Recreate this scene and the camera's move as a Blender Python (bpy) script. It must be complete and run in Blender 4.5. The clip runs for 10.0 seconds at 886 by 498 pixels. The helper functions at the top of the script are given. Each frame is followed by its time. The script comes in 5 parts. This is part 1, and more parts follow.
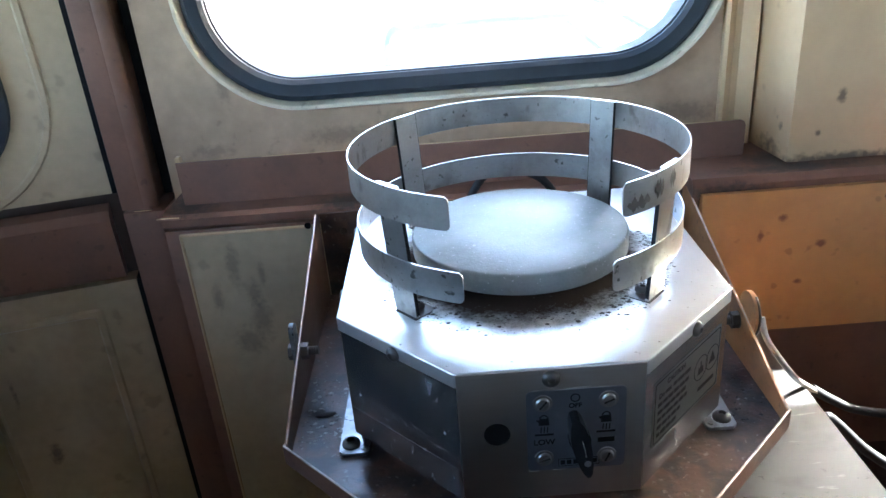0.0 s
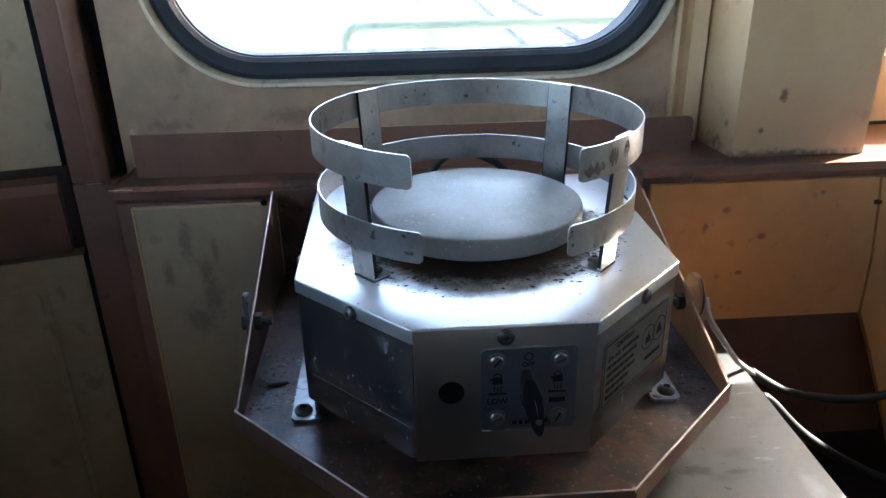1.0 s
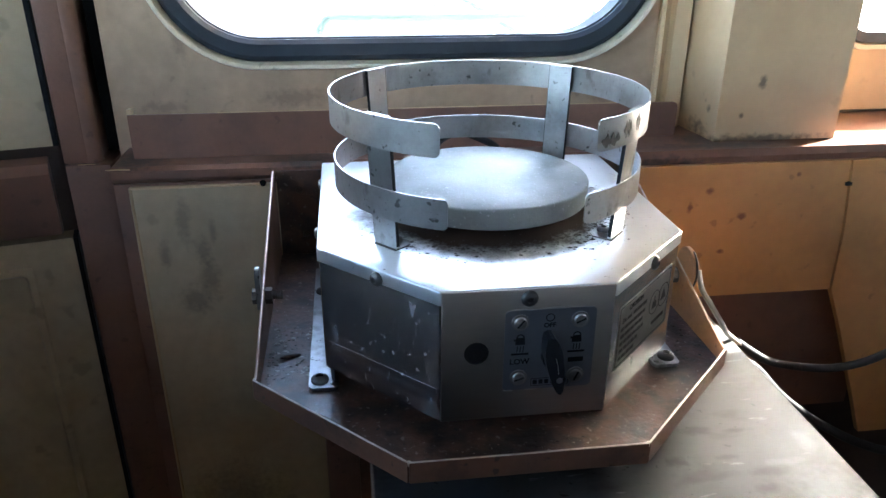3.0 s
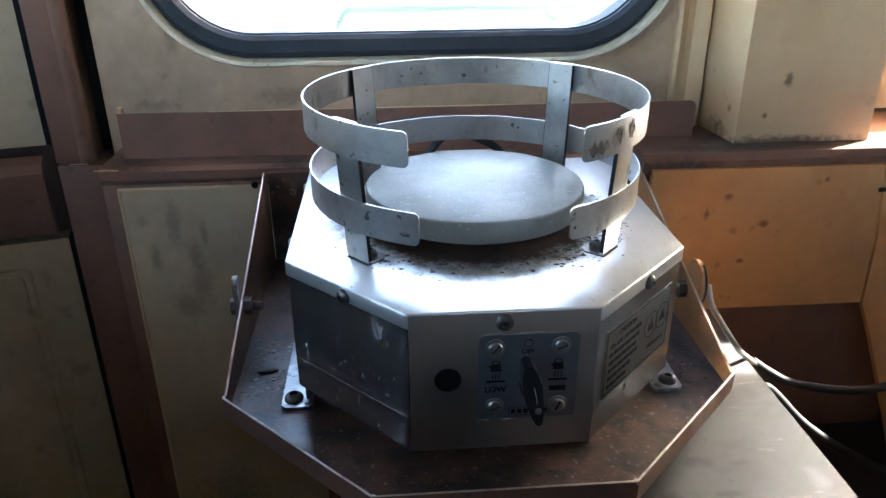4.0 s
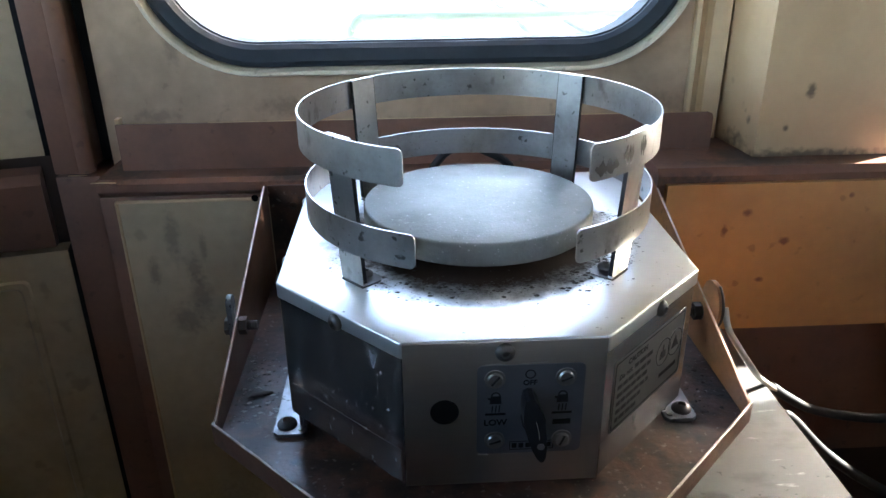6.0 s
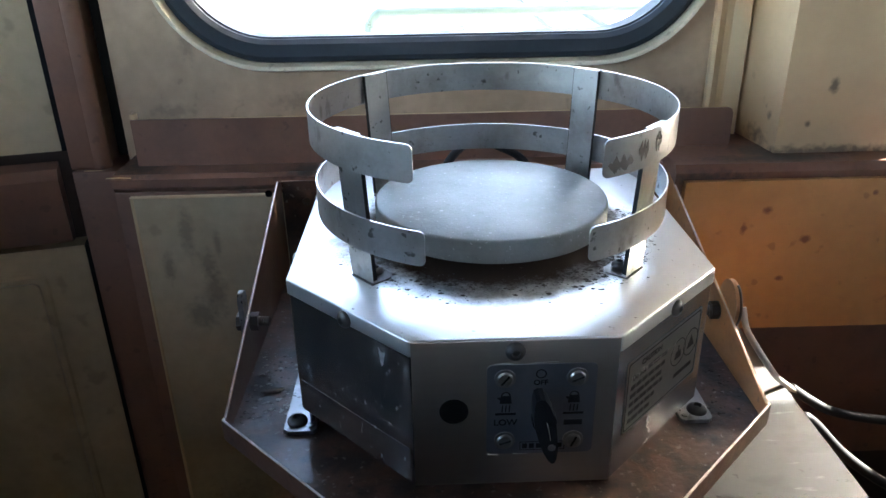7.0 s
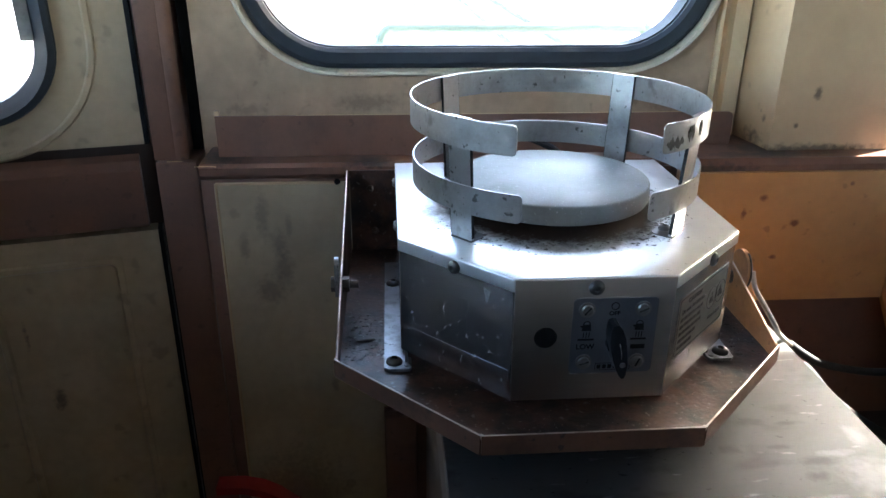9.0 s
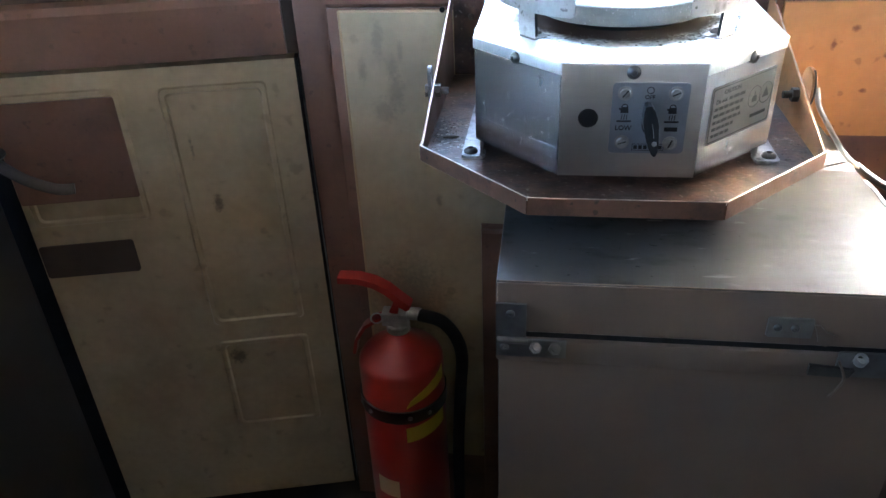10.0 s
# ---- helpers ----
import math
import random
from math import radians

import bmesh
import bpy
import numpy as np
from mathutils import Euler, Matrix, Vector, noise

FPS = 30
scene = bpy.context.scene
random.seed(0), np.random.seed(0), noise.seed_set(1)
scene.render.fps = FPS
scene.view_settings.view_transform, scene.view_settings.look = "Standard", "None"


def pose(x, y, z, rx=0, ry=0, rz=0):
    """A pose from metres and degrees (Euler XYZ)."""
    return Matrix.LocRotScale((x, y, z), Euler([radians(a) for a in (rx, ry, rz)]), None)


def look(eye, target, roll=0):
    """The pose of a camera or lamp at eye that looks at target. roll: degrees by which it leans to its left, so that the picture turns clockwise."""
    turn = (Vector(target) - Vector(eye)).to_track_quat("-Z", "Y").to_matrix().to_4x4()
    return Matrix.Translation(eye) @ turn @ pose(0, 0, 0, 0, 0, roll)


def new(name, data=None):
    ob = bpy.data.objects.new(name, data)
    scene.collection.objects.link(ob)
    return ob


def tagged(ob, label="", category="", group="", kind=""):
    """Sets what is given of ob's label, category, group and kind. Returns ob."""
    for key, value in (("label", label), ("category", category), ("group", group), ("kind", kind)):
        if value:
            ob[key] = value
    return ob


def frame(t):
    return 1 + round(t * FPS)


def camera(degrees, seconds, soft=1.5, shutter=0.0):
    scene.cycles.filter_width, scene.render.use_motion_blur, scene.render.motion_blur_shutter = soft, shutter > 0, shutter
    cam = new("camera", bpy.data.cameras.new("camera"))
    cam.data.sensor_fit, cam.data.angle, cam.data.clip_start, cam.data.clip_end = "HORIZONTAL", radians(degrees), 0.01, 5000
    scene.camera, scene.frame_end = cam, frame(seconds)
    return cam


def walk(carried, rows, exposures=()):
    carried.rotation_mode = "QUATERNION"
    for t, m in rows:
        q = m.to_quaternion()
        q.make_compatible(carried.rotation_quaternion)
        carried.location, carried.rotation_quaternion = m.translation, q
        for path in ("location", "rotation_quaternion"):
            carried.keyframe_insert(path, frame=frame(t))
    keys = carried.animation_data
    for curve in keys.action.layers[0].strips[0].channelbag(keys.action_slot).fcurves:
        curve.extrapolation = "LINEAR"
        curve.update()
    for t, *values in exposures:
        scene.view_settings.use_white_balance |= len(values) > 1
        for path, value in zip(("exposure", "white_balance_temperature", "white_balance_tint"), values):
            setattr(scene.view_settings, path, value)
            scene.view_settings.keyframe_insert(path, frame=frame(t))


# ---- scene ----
cam = camera(62.0, 10.0)
PATH = [
    (0, (0.031, 0.013, 1.378), (0.003, 1.827, 0.535), -4.7),
    (0.5, (0.079, 0.008, 1.354), (0.15, 1.83, 0.534), -1.9),
    (1, (0.02, -0.013, 1.345), (0.133, 1.811, 0.534), -1.1),
    (1.5, (-0.017, -0.032, 1.33), (0.163, 1.758, 0.457), -0.2),
    (2, (-0.044, -0.061, 1.328), (0.192, 1.738, 0.486), -0.0),
    (2.5, (-0.054, -0.056, 1.33), (0.212, 1.755, 0.525), 0.4),
    (4, (0.018, 0.005, 1.33), (0.149, 1.818, 0.495), -0.4),
    (4.5, (0.024, 0.017, 1.33), (0.134, 1.828, 0.488), -0.8),
    (5, (0.028, 0.026, 1.328), (0.144, 1.845, 0.504), -0.7),
    (5.5, (0.03, 0.032, 1.329), (0.141, 1.853, 0.512), -0.6),
    (7, (0.04, 0.044, 1.326), (0.074, 1.863, 0.496), -1.0),
    (7.5, (0.01, 0.021, 1.336), (0.097, 1.853, 0.539), -0.1),
    (8, (-0.036, -0.015, 1.337), (0.12, 1.806, 0.524), -0.3),
    (8.5, (-0.071, -0.043, 1.342), (0.152, 1.785, 0.563), 0.8),
    (9, (-0.075, -0.09, 1.336), (0.061, 1.744, 0.55), 0.4),
    (9.5, (0.0, -0.178, 1.315), (0.015, 1.608, 0.416), -0.1),
    (10, (0.011, -0.257, 1.292), (-0.252, 1.437, 0.262), -2.6),
]
EXPOSURE = [(0.0, 5.12, 5750, 8), (0.5, 4.61, 6200, 9), (1.0, 4.30, 6000, 9), (1.5, 4.59, 5950, 9), (2.0, 4.99, 6050, 9), (2.5, 4.97, 6000, 9), (4.0, 4.79, 6150, 9), (5.5, 4.70, 6200, 9), (7.5, 4.58, 6200, 9), (8.0, 4.50, 6200, 9), (8.5, 4.62, 6200, 9), (9.0, 4.63, 6150, 9), (9.5, 4.92, 6200, 9), (10.0, 6.30, 6000, 9)]
walk(cam, [(t, look(eye, target, roll)) for t, eye, target, roll in PATH], EXPOSURE)

# ---- light ----
SUN_AZ, SUN_EL = radians(65.2), radians(27)      # clockwise from +y, and height
world = bpy.data.worlds.new("overcast_bright_sky")
scene.world = world
world.use_nodes = True
wn = world.node_tree
sky = wn.nodes.new("ShaderNodeTexSky")
sky.sky_type, sky.sun_disc = "NISHITA", False
sky.sun_elevation, sky.sun_rotation = SUN_EL, SUN_AZ
sky.air_density, sky.dust_density = 1.0, 3.0
wn.links.new(sky.outputs[0], wn.nodes["Background"].inputs[0])
wn.nodes["Background"].inputs[1].default_value = 0.15
sun_data = bpy.data.lights.new("sun", "SUN")
sun_data.energy, sun_data.angle, sun_data.color = 3.6, radians(0.6), (1.0, 0.93, 0.82)
sun = new("sun", sun_data)
to_sun = Vector((math.sin(SUN_AZ) * math.cos(SUN_EL), math.cos(SUN_AZ) * math.cos(SUN_EL), math.sin(SUN_EL)))
sun.matrix_world = look(to_sun * 20, (0, 0, 0))


# ---- materials ----
def surface(name, base, rough=0.5, metal=0.0, dark=None, amount=0.4, scale=9.0, grain=160.0, grain_amount=0.12,
            bump=0.1, stretch=(1, 1, 1), light=None, coat=0.0, speck=0.0, speck_scale=90.0, speck_col=(0.02, 0.018, 0.015)):
    """Painted or bare surface: base colour, blotches of a second colour, grain, specks and fine relief."""
    m = bpy.data.materials.new(name)
    m.use_nodes = True
    nt, L = m.node_tree, m.node_tree.links
    bs = nt.nodes["Principled BSDF"]
    tc = nt.nodes.new("ShaderNodeTexCoord")
    mp = nt.nodes.new("ShaderNodeMapping")
    mp.inputs["Scale"].default_value = stretch
    L.new(tc.outputs["Object"], mp.inputs[0])

    def noise_node(sc, detail, vec, rgh=0.55):
        n = nt.nodes.new("ShaderNodeTexNoise")
        n.inputs["Scale"].default_value, n.inputs["Detail"].default_value = sc, detail
        n.inputs["Roughness"].default_value = rgh
        L.new(vec, n.inputs["Vector"])
        return n.outputs["Fac"]

    def ramp(fac, lo, hi):
        r = nt.nodes.new("ShaderNodeMapRange")
        r.inputs["From Min"].default_value, r.inputs["From Max"].default_value = lo, hi
        L.new(fac, r.inputs["Value"])
        return r.outputs["Result"]

    def times(fac, k):
        n = nt.nodes.new("ShaderNodeMath")
        n.operation = "MULTIPLY"
        L.new(fac, n.inputs[0])
        n.inputs[1].default_value = k
        return n.outputs[0]

    def mix(fac, a, b):
        n = nt.nodes.new("ShaderNodeMix")
        n.data_type = "RGBA"
        L.new(fac, n.inputs["Factor"])
        for sock, v in ((n.inputs["A"], a), (n.inputs["B"], b)):
            if isinstance(v, tuple):
                sock.default_value = (*v[:3], 1)
            else:
                L.new(v, sock)
        return n.outputs["Result"]

    raw, vec = tc.outputs["Object"], mp.outputs[0]
    blot = noise_node(scale, 6, raw, 0.62)
    fine = noise_node(grain, 3, vec)
    dark = dark or tuple(c * 0.45 for c in base)
    light = light or tuple(min(1, c * 1.18) for c in base)
    col = mix(times(ramp(blot, 0.48, 0.72), amount), base, dark)
    col = mix(times(ramp(noise_node(scale * 2.7, 5, raw), 0.55, 0.75), amount * 0.5), col, light)
    col = mix(times(ramp(fine, 0.35, 0.7), grain_amount), col, dark)
    if speck:
        col = mix(times(ramp(noise_node(speck_scale, 2, raw, 0.5), 0.66, 0.72), speck), col, speck_col)
    L.new(col, bs.inputs["Base Color"])
    rr = nt.nodes.new("ShaderNodeMapRange")
    lo, hi = rough - min(0.09, rough * 0.3), min(1, rough + min(0.12, rough * 0.4))
    lo, hi = (max(lo, 0.29), max(hi, 0.34)) if rough > 0.27 else (lo, min(hi, 0.26))
    rr.inputs["To Min"].default_value, rr.inputs["To Max"].default_value = lo, hi
    rr.inputs["From Min"].default_value, rr.inputs["From Max"].default_value = 0.3, 0.72
    L.new(noise_node(scale * 0.7, 2, raw, 0.4), rr.inputs["Value"])
    L.new(rr.outputs["Result"], bs.inputs["Roughness"])
    bs.inputs["Metallic"].default_value = metal
    bs.inputs["Coat Weight"].default_value = coat
    if bump:
        bp = nt.nodes.new("ShaderNodeBump")
        bp.inputs["Strength"].default_value, bp.inputs["Distance"].default_value = bump, 0.001
        L.new(fine, bp.inputs["Height"])
        L.new(bp.outputs[0], bs.inputs["Normal"])
    return m


CREAM = surface("aged_cream_paint", (0.465, 0.318, 0.202), 0.42, dark=(0.22, 0.142, 0.088), amount=0.6, scale=6, grain=70, grain_amount=0.2, bump=0.1, speck=0.3, speck_scale=48, speck_col=(0.13, 0.09, 0.06))
CREAM_DOOR = surface("grey_cream_door_paint", (0.465, 0.347, 0.215), 0.42, dark=(0.21, 0.155, 0.095), amount=0.5, scale=4, grain=60, grain_amount=0.18, bump=0.08, speck=0.25, speck_scale=30, speck_col=(0.12, 0.09, 0.06))
PILLAR = surface("pale_yellow_paint", (0.55, 0.376, 0.212), 0.40, dark=(0.38, 0.25, 0.135), amount=0.45, scale=5, grain=60, grain_amount=0.15, bump=0.06, speck=0.25, speck_scale=30, speck_col=(0.20, 0.13, 0.08))
BROWN = surface("red_brown_paint", (0.195, 0.096, 0.062), 0.38, dark=(0.075, 0.045, 0.035), amount=0.5, scale=12, bump=0.15, speck=0.3, speck_scale=70)
TAN = surface("tan_orange_paint", (0.55, 0.275, 0.10), 0.42, dark=(0.30, 0.13, 0.05), amount=0.5, scale=8, grain=60, grain_amount=0.15, bump=0.08, speck=0.4, speck_scale=44, speck_col=(0.15, 0.06, 0.03))
TRAY = surface("soiled_copper_brown_enamel", (0.074, 0.037, 0.024), 0.36, dark=(0.022, 0.016, 0.013), amount=0.9, scale=26, bump=0.5, speck=0.9, speck_scale=130, light=(0.19, 0.105, 0.07))
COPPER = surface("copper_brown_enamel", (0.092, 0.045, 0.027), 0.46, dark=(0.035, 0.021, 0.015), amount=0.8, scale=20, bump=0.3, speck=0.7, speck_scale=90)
# the same copper enamel with bounced orange light put into its colour
LIT_COPPER = surface("lit_copper_enamel", (0.46, 0.22, 0.085), 0.38, dark=(0.15, 0.075, 0.04), amount=0.5, scale=20, bump=0.15, speck=0.4, speck_scale=90)
# same stainless, toned by reflected light: bright lid, warm dark front
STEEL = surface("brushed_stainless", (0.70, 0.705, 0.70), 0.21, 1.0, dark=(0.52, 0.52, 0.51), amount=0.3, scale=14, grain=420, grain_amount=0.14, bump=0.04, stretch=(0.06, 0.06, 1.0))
FRONT = surface("shaded_brushed_stainless", (0.43, 0.382, 0.335), 0.37, 1.0, dark=(0.31, 0.28, 0.255), amount=0.35, scale=14, grain=420, grain_amount=0.16, bump=0.05, stretch=(0.06, 0.06, 1.0))
HOOP = surface("satin_steel_strip", (0.445, 0.440, 0.43), 0.30, 1.0, dark=(0.20, 0.185, 0.16), amount=0.6, scale=22, grain=300, bump=0.05, speck=0.7, speck_scale=120)
DISC = surface("worn_cast_plate", (0.225, 0.230, 0.215), 0.54, 0.45, dark=(0.13, 0.13, 0.12), amount=0.6, scale=16, grain=420, grain_amount=0.2, bump=0.25, light=(0.29, 0.29, 0.275))
COUNTER = surface("scuffed_grey_metal_lid", (0.066, 0.065, 0.062), 0.41, 0.6, dark=(0.046, 0.043, 0.039), amount=0.6, scale=8, grain=240, bump=0.06, light=(0.082, 0.083, 0.081))
CABINET = surface("dull_brown_metal", (0.115, 0.076, 0.049), 0.50, 0.0, dark=(0.07, 0.052, 0.042), amount=0.4, scale=7, bump=0.08)
ZINC = surface("zinc_plated_steel", (0.55, 0.55, 0.54), 0.30, 1.0, dark=(0.22, 0.20, 0.18), amount=0.5, scale=60, bump=0.1)
DARK_STEEL = surface("dark_oiled_steel", (0.085, 0.079, 0.075), 0.40, 0.9, amount=0.4, scale=50, bump=0.1)
RUBBER = surface("blue_black_rubber", (0.020, 0.026, 0.034), 0.62, dark=(0.012, 0.013, 0.015), amount=0.4, scale=20, bump=0.1)
GREY_RUBBER = surface("weathered_grey_rubber", (0.10, 0.105, 0.11), 0.6, dark=(0.05, 0.052, 0.055), amount=0.5, scale=20, bump=0.1)
BLACK = surface("black_plastic", (0.012, 0.012, 0.013), 0.35, amount=0.3, scale=40, bump=0.05)
INK = surface("dark_printed_ink", (0.006, 0.007, 0.009), 0.6, bump=0)
FOIL = surface("worn_grey_foil", (0.235, 0.245, 0.27), 0.32, 0.9, dark=(0.18, 0.185, 0.20), amount=0.5, scale=45, grain=260, bump=0.05)
RED = surface("red_gloss_enamel", (0.34, 0.016, 0.012), 0.28, dark=(0.22, 0.012, 0.01), amount=0.4, scale=14, bump=0.03, coat=0.3)
DULL_RED = surface("dulled_red_enamel", (0.17, 0.012, 0.010), 0.45, dark=(0.10, 0.008, 0.007), amount=0.4, scale=14, bump=0.05)
YELLOW = surface("yellow_print", (0.62, 0.42, 0.03), 0.4, bump=0.03)
CABLE_GREY = surface("grimy_white_cable", (0.42, 0.39, 0.34), 0.5, amount=0.5, scale=30, bump=0.1)
CABLE_BLACK = surface("black_cable", (0.010, 0.010, 0.011), 0.6, amount=0.3, scale=30, bump=0.1)
GRIME = surface("black_grime", (0.035, 0.028, 0.022), 0.85, dark=(0.015, 0.012, 0.01), amount=0.5, scale=90, bump=0.6)
# brown with the shade of recesses put into its colour
SHADE = surface("shaded_inner_brown", (0.07, 0.042, 0.032), 0.6, amount=0.5, scale=8, bump=0.2)
FLOOR = surface("dark_worn_flooring", (0.022, 0.019, 0.017), 0.7, amount=0.5, scale=6, bump=0.2)
GREEN = surface("pale_green_rail_paint", (0.135, 0.19, 0.16), 0.5, amount=0.25, scale=6, bump=0.05)
GROUND = surface("pale_ballast", (0.46, 0.44, 0.40), 0.9, amount=0.4, scale=0.4, grain=6, bump=0.4)
CAB_WALL = surface("cab_lining", (0.29, 0.30, 0.305), 0.55, amount=0.4, scale=3, bump=0.1)

BAR = surface("speckled_dull_zinc", (0.26, 0.262, 0.26), 0.36, 0.9, dark=(0.07, 0.06, 0.05), amount=0.8, scale=60, bump=0.3, speck=0.9, speck_scale=130)
RUST = surface("rusty_dark_steel", (0.065, 0.048, 0.038), 0.5, 0.5, dark=(0.03, 0.022, 0.018), amount=0.6, scale=60, bump=0.2)
RAIL = surface("dull_rail_steel", (0.16, 0.15, 0.14), 0.5, 0.5, amount=0.4, scale=3, grain=20, bump=0.1)
SCREW = surface("greasy_screw_steel", (0.33, 0.325, 0.31), 0.34, 1.0, dark=(0.12, 0.10, 0.085), amount=0.6, scale=120, bump=0.1)
BULKHEAD = surface("grey_brown_lining", (0.048, 0.044, 0.039), 0.6, amount=0.4, scale=4, bump=0.1)
RIM = surface("ivory_rim_paint", (0.66, 0.58, 0.44), 0.4, dark=(0.35, 0.27, 0.18), amount=0.5, scale=14, grain=60, grain_amount=0.15, bump=0.06, speck=0.4, speck_scale=60, speck_col=(0.18, 0.12, 0.08))
FLAKE = surface("limescale_flakes", (0.24, 0.22, 0.195), 0.7, amount=0.6, scale=80, bump=0.3)
VOID = surface("deep_black", (0.004, 0.004, 0.004), 0.9, bump=0)
VOID.node_tree.nodes["Principled BSDF"].inputs["Specular IOR Level"].default_value = 0.05
SLATE = surface("slate_blue_lining", (0.115, 0.135, 0.165), 0.5, amount=0.4, scale=3, bump=0.1)
DIM_WALL = surface("dull_cream_lining", (0.19, 0.168, 0.135), 0.55, amount=0.4, scale=3, bump=0.1)
WORN = surface("bare_worn_metal_edge", (0.48, 0.42, 0.37), 0.32, 0.9, dark=(0.14, 0.08, 0.05), amount=0.8, scale=50, bump=0.1)
# colour of the unseen wall that the right chamfer reflects
REFLECTOR = surface("grey_cream_reflector", (0.26, 0.24, 0.205), 0.5, amount=0.4, scale=4, bump=0.1)
WORN_STEEL = surface("dull_worn_plate_steel", (0.16, 0.150, 0.14), 0.42, 0.8, dark=(0.10, 0.09, 0.08), amount=0.6, scale=50, bump=0.15)
GLUE = surface("brown_glue_residue", (0.085, 0.078, 0.068), 0.7, amount=0.5, scale=120, bump=0.4)
LABEL = surface("dulled_silver_film", (0.115, 0.113, 0.110), 0.34, 0.9, dark=(0.075, 0.075, 0.075), amount=0.4, scale=40, grain=260, bump=0.05)
FADED = surface("faded_grey_ink", (0.006, 0.006, 0.007), 0.6, bump=0)
for m in (FADED, INK, BLACK):
    m.node_tree.nodes["Principled BSDF"].inputs["Specular IOR Level"].default_value = 0.12



def stain(m, spots, colour, strength=0.9):
    """Lays dirt marks of their own shape on a material: rows of centre and half sizes, in the object's own metres."""
    nt, L = m.node_tree, m.node_tree.links
    bs = nt.nodes["Principled BSDF"]
    tc = nt.nodes.new("ShaderNodeTexCoord")
    wob = nt.nodes.new("ShaderNodeTexNoise")
    wob.inputs["Scale"].default_value, wob.inputs["Detail"].default_value = 130, 5
    L.new(tc.outputs["Object"], wob.inputs["Vector"])
    for centre, half in spots:
        off = nt.nodes.new("ShaderNodeVectorMath")
        off.operation = "SUBTRACT"
        off.inputs[1].default_value = centre
        L.new(tc.outputs["Object"], off.inputs[0])
        div = nt.nodes.new("ShaderNodeVectorMath")
        div.operation = "DIVIDE"
        div.inputs[1].default_value = half
        L.new(off.outputs[0], div.inputs[0])
        ln = nt.nodes.new("ShaderNodeVectorMath")
        ln.operation = "LENGTH"
        L.new(div.outputs[0], ln.inputs[0])
        ad = nt.nodes.new("ShaderNodeMath")
        ad.operation = "MULTIPLY_ADD"
        ad.inputs[1].default_value = 1.6
        L.new(wob.outputs["Fac"], ad.inputs[0])
        L.new(ln.outputs["Value"], ad.inputs[2])
        mr = nt.nodes.new("ShaderNodeMapRange")
        mr.inputs["From Min"].default_value, mr.inputs["From Max"].default_value = 1.9, 1.15
        mr.inputs["To Max"].default_value = strength
        L.new(ad.outputs[0], mr.inputs["Value"])
        mx = nt.nodes.new("ShaderNodeMix")
        mx.data_type = "RGBA"
        old = bs.inputs["Base Color"].links[0].from_socket
        L.new(mr.outputs["Result"], mx.inputs["Factor"])
        L.new(old, mx.inputs["A"])
        mx.inputs["B"].default_value = (*colour, 1)
        L.new(mx.outputs["Result"], bs.inputs["Base Color"])
    return m


def streaks(m, colour, size, lo, hi, strength, stretch=(1, 1, 1), seed=0.0, dull=False):
    """Splashes, runs or scratches: a stretched noise cut off sharply."""
    nt, L = m.node_tree, m.node_tree.links
    bs = nt.nodes["Principled BSDF"]
    tc, mp = nt.nodes.new("ShaderNodeTexCoord"), nt.nodes.new("ShaderNodeMapping")
    mp.inputs["Scale"].default_value, mp.inputs["Location"].default_value = stretch, (seed, seed * 2, seed * 3)
    L.new(tc.outputs["Object"], mp.inputs[0])
    n = nt.nodes.new("ShaderNodeTexNoise")
    n.inputs["Scale"].default_value, n.inputs["Detail"].default_value = size, 4
    L.new(mp.outputs[0], n.inputs["Vector"])
    r = nt.nodes.new("ShaderNodeMapRange")
    r.inputs["From Min"].default_value, r.inputs["From Max"].default_value, r.inputs["To Max"].default_value = lo, hi, strength
    L.new(n.outputs["Fac"], r.inputs["Value"])
    mx = nt.nodes.new("ShaderNodeMix")
    mx.data_type = "RGBA"
    L.new(r.outputs["Result"], mx.inputs["Factor"])
    L.new(bs.inputs["Base Color"].links[0].from_socket, mx.inputs["A"])
    mx.inputs["B"].default_value = (*colour, 1)
    L.new(mx.outputs["Result"], bs.inputs["Base Color"])
    if dull:
        mt = nt.nodes.new("ShaderNodeMath")
        mt.operation, mt.use_clamp = "SUBTRACT", True
        metallic = bs.inputs["Metallic"]
        mt.inputs[0].default_value = metallic.default_value
        for link in list(metallic.links):
            L.new(link.from_socket, mt.inputs[0])
        L.new(r.outputs["Result"], mt.inputs[1])
        L.new(mt.outputs[0], metallic)
    return m


def own(m, name):
    c = m.copy()
    c.name = name
    return c


streaks(COUNTER, (0.28, 0.28, 0.275), 90, 0.66, 0.73, 0.7, (0.25, 1.0, 1.0))
streaks(COUNTER, (0.018, 0.015, 0.013), 28, 0.55, 0.72, 0.75, (0.6, 1.2, 1.0), 9.0)
streaks(COUNTER, (0.012, 0.011, 0.010), 160, 0.67, 0.72, 0.8, (0.7, 1.0, 1.0), 14.0)
stain(COUNTER, [((0.098, -0.103, 1.009), (0.018, 0.008, 0.02)), ((0.135, -0.107, 1.009), (0.016, 0.004, 0.02)), ((0.110, -0.143, 1.009), (0.014, 0.004, 0.02)), ((0.135, -0.165, 1.009), (0.020, 0.007, 0.02)), ((0.123, -0.186, 1.009), (0.014, 0.007, 0.02)), ((0.060, -0.144, 1.009), (0.012, 0.008, 0.02))], (0.016, 0.014, 0.012), 0.75)
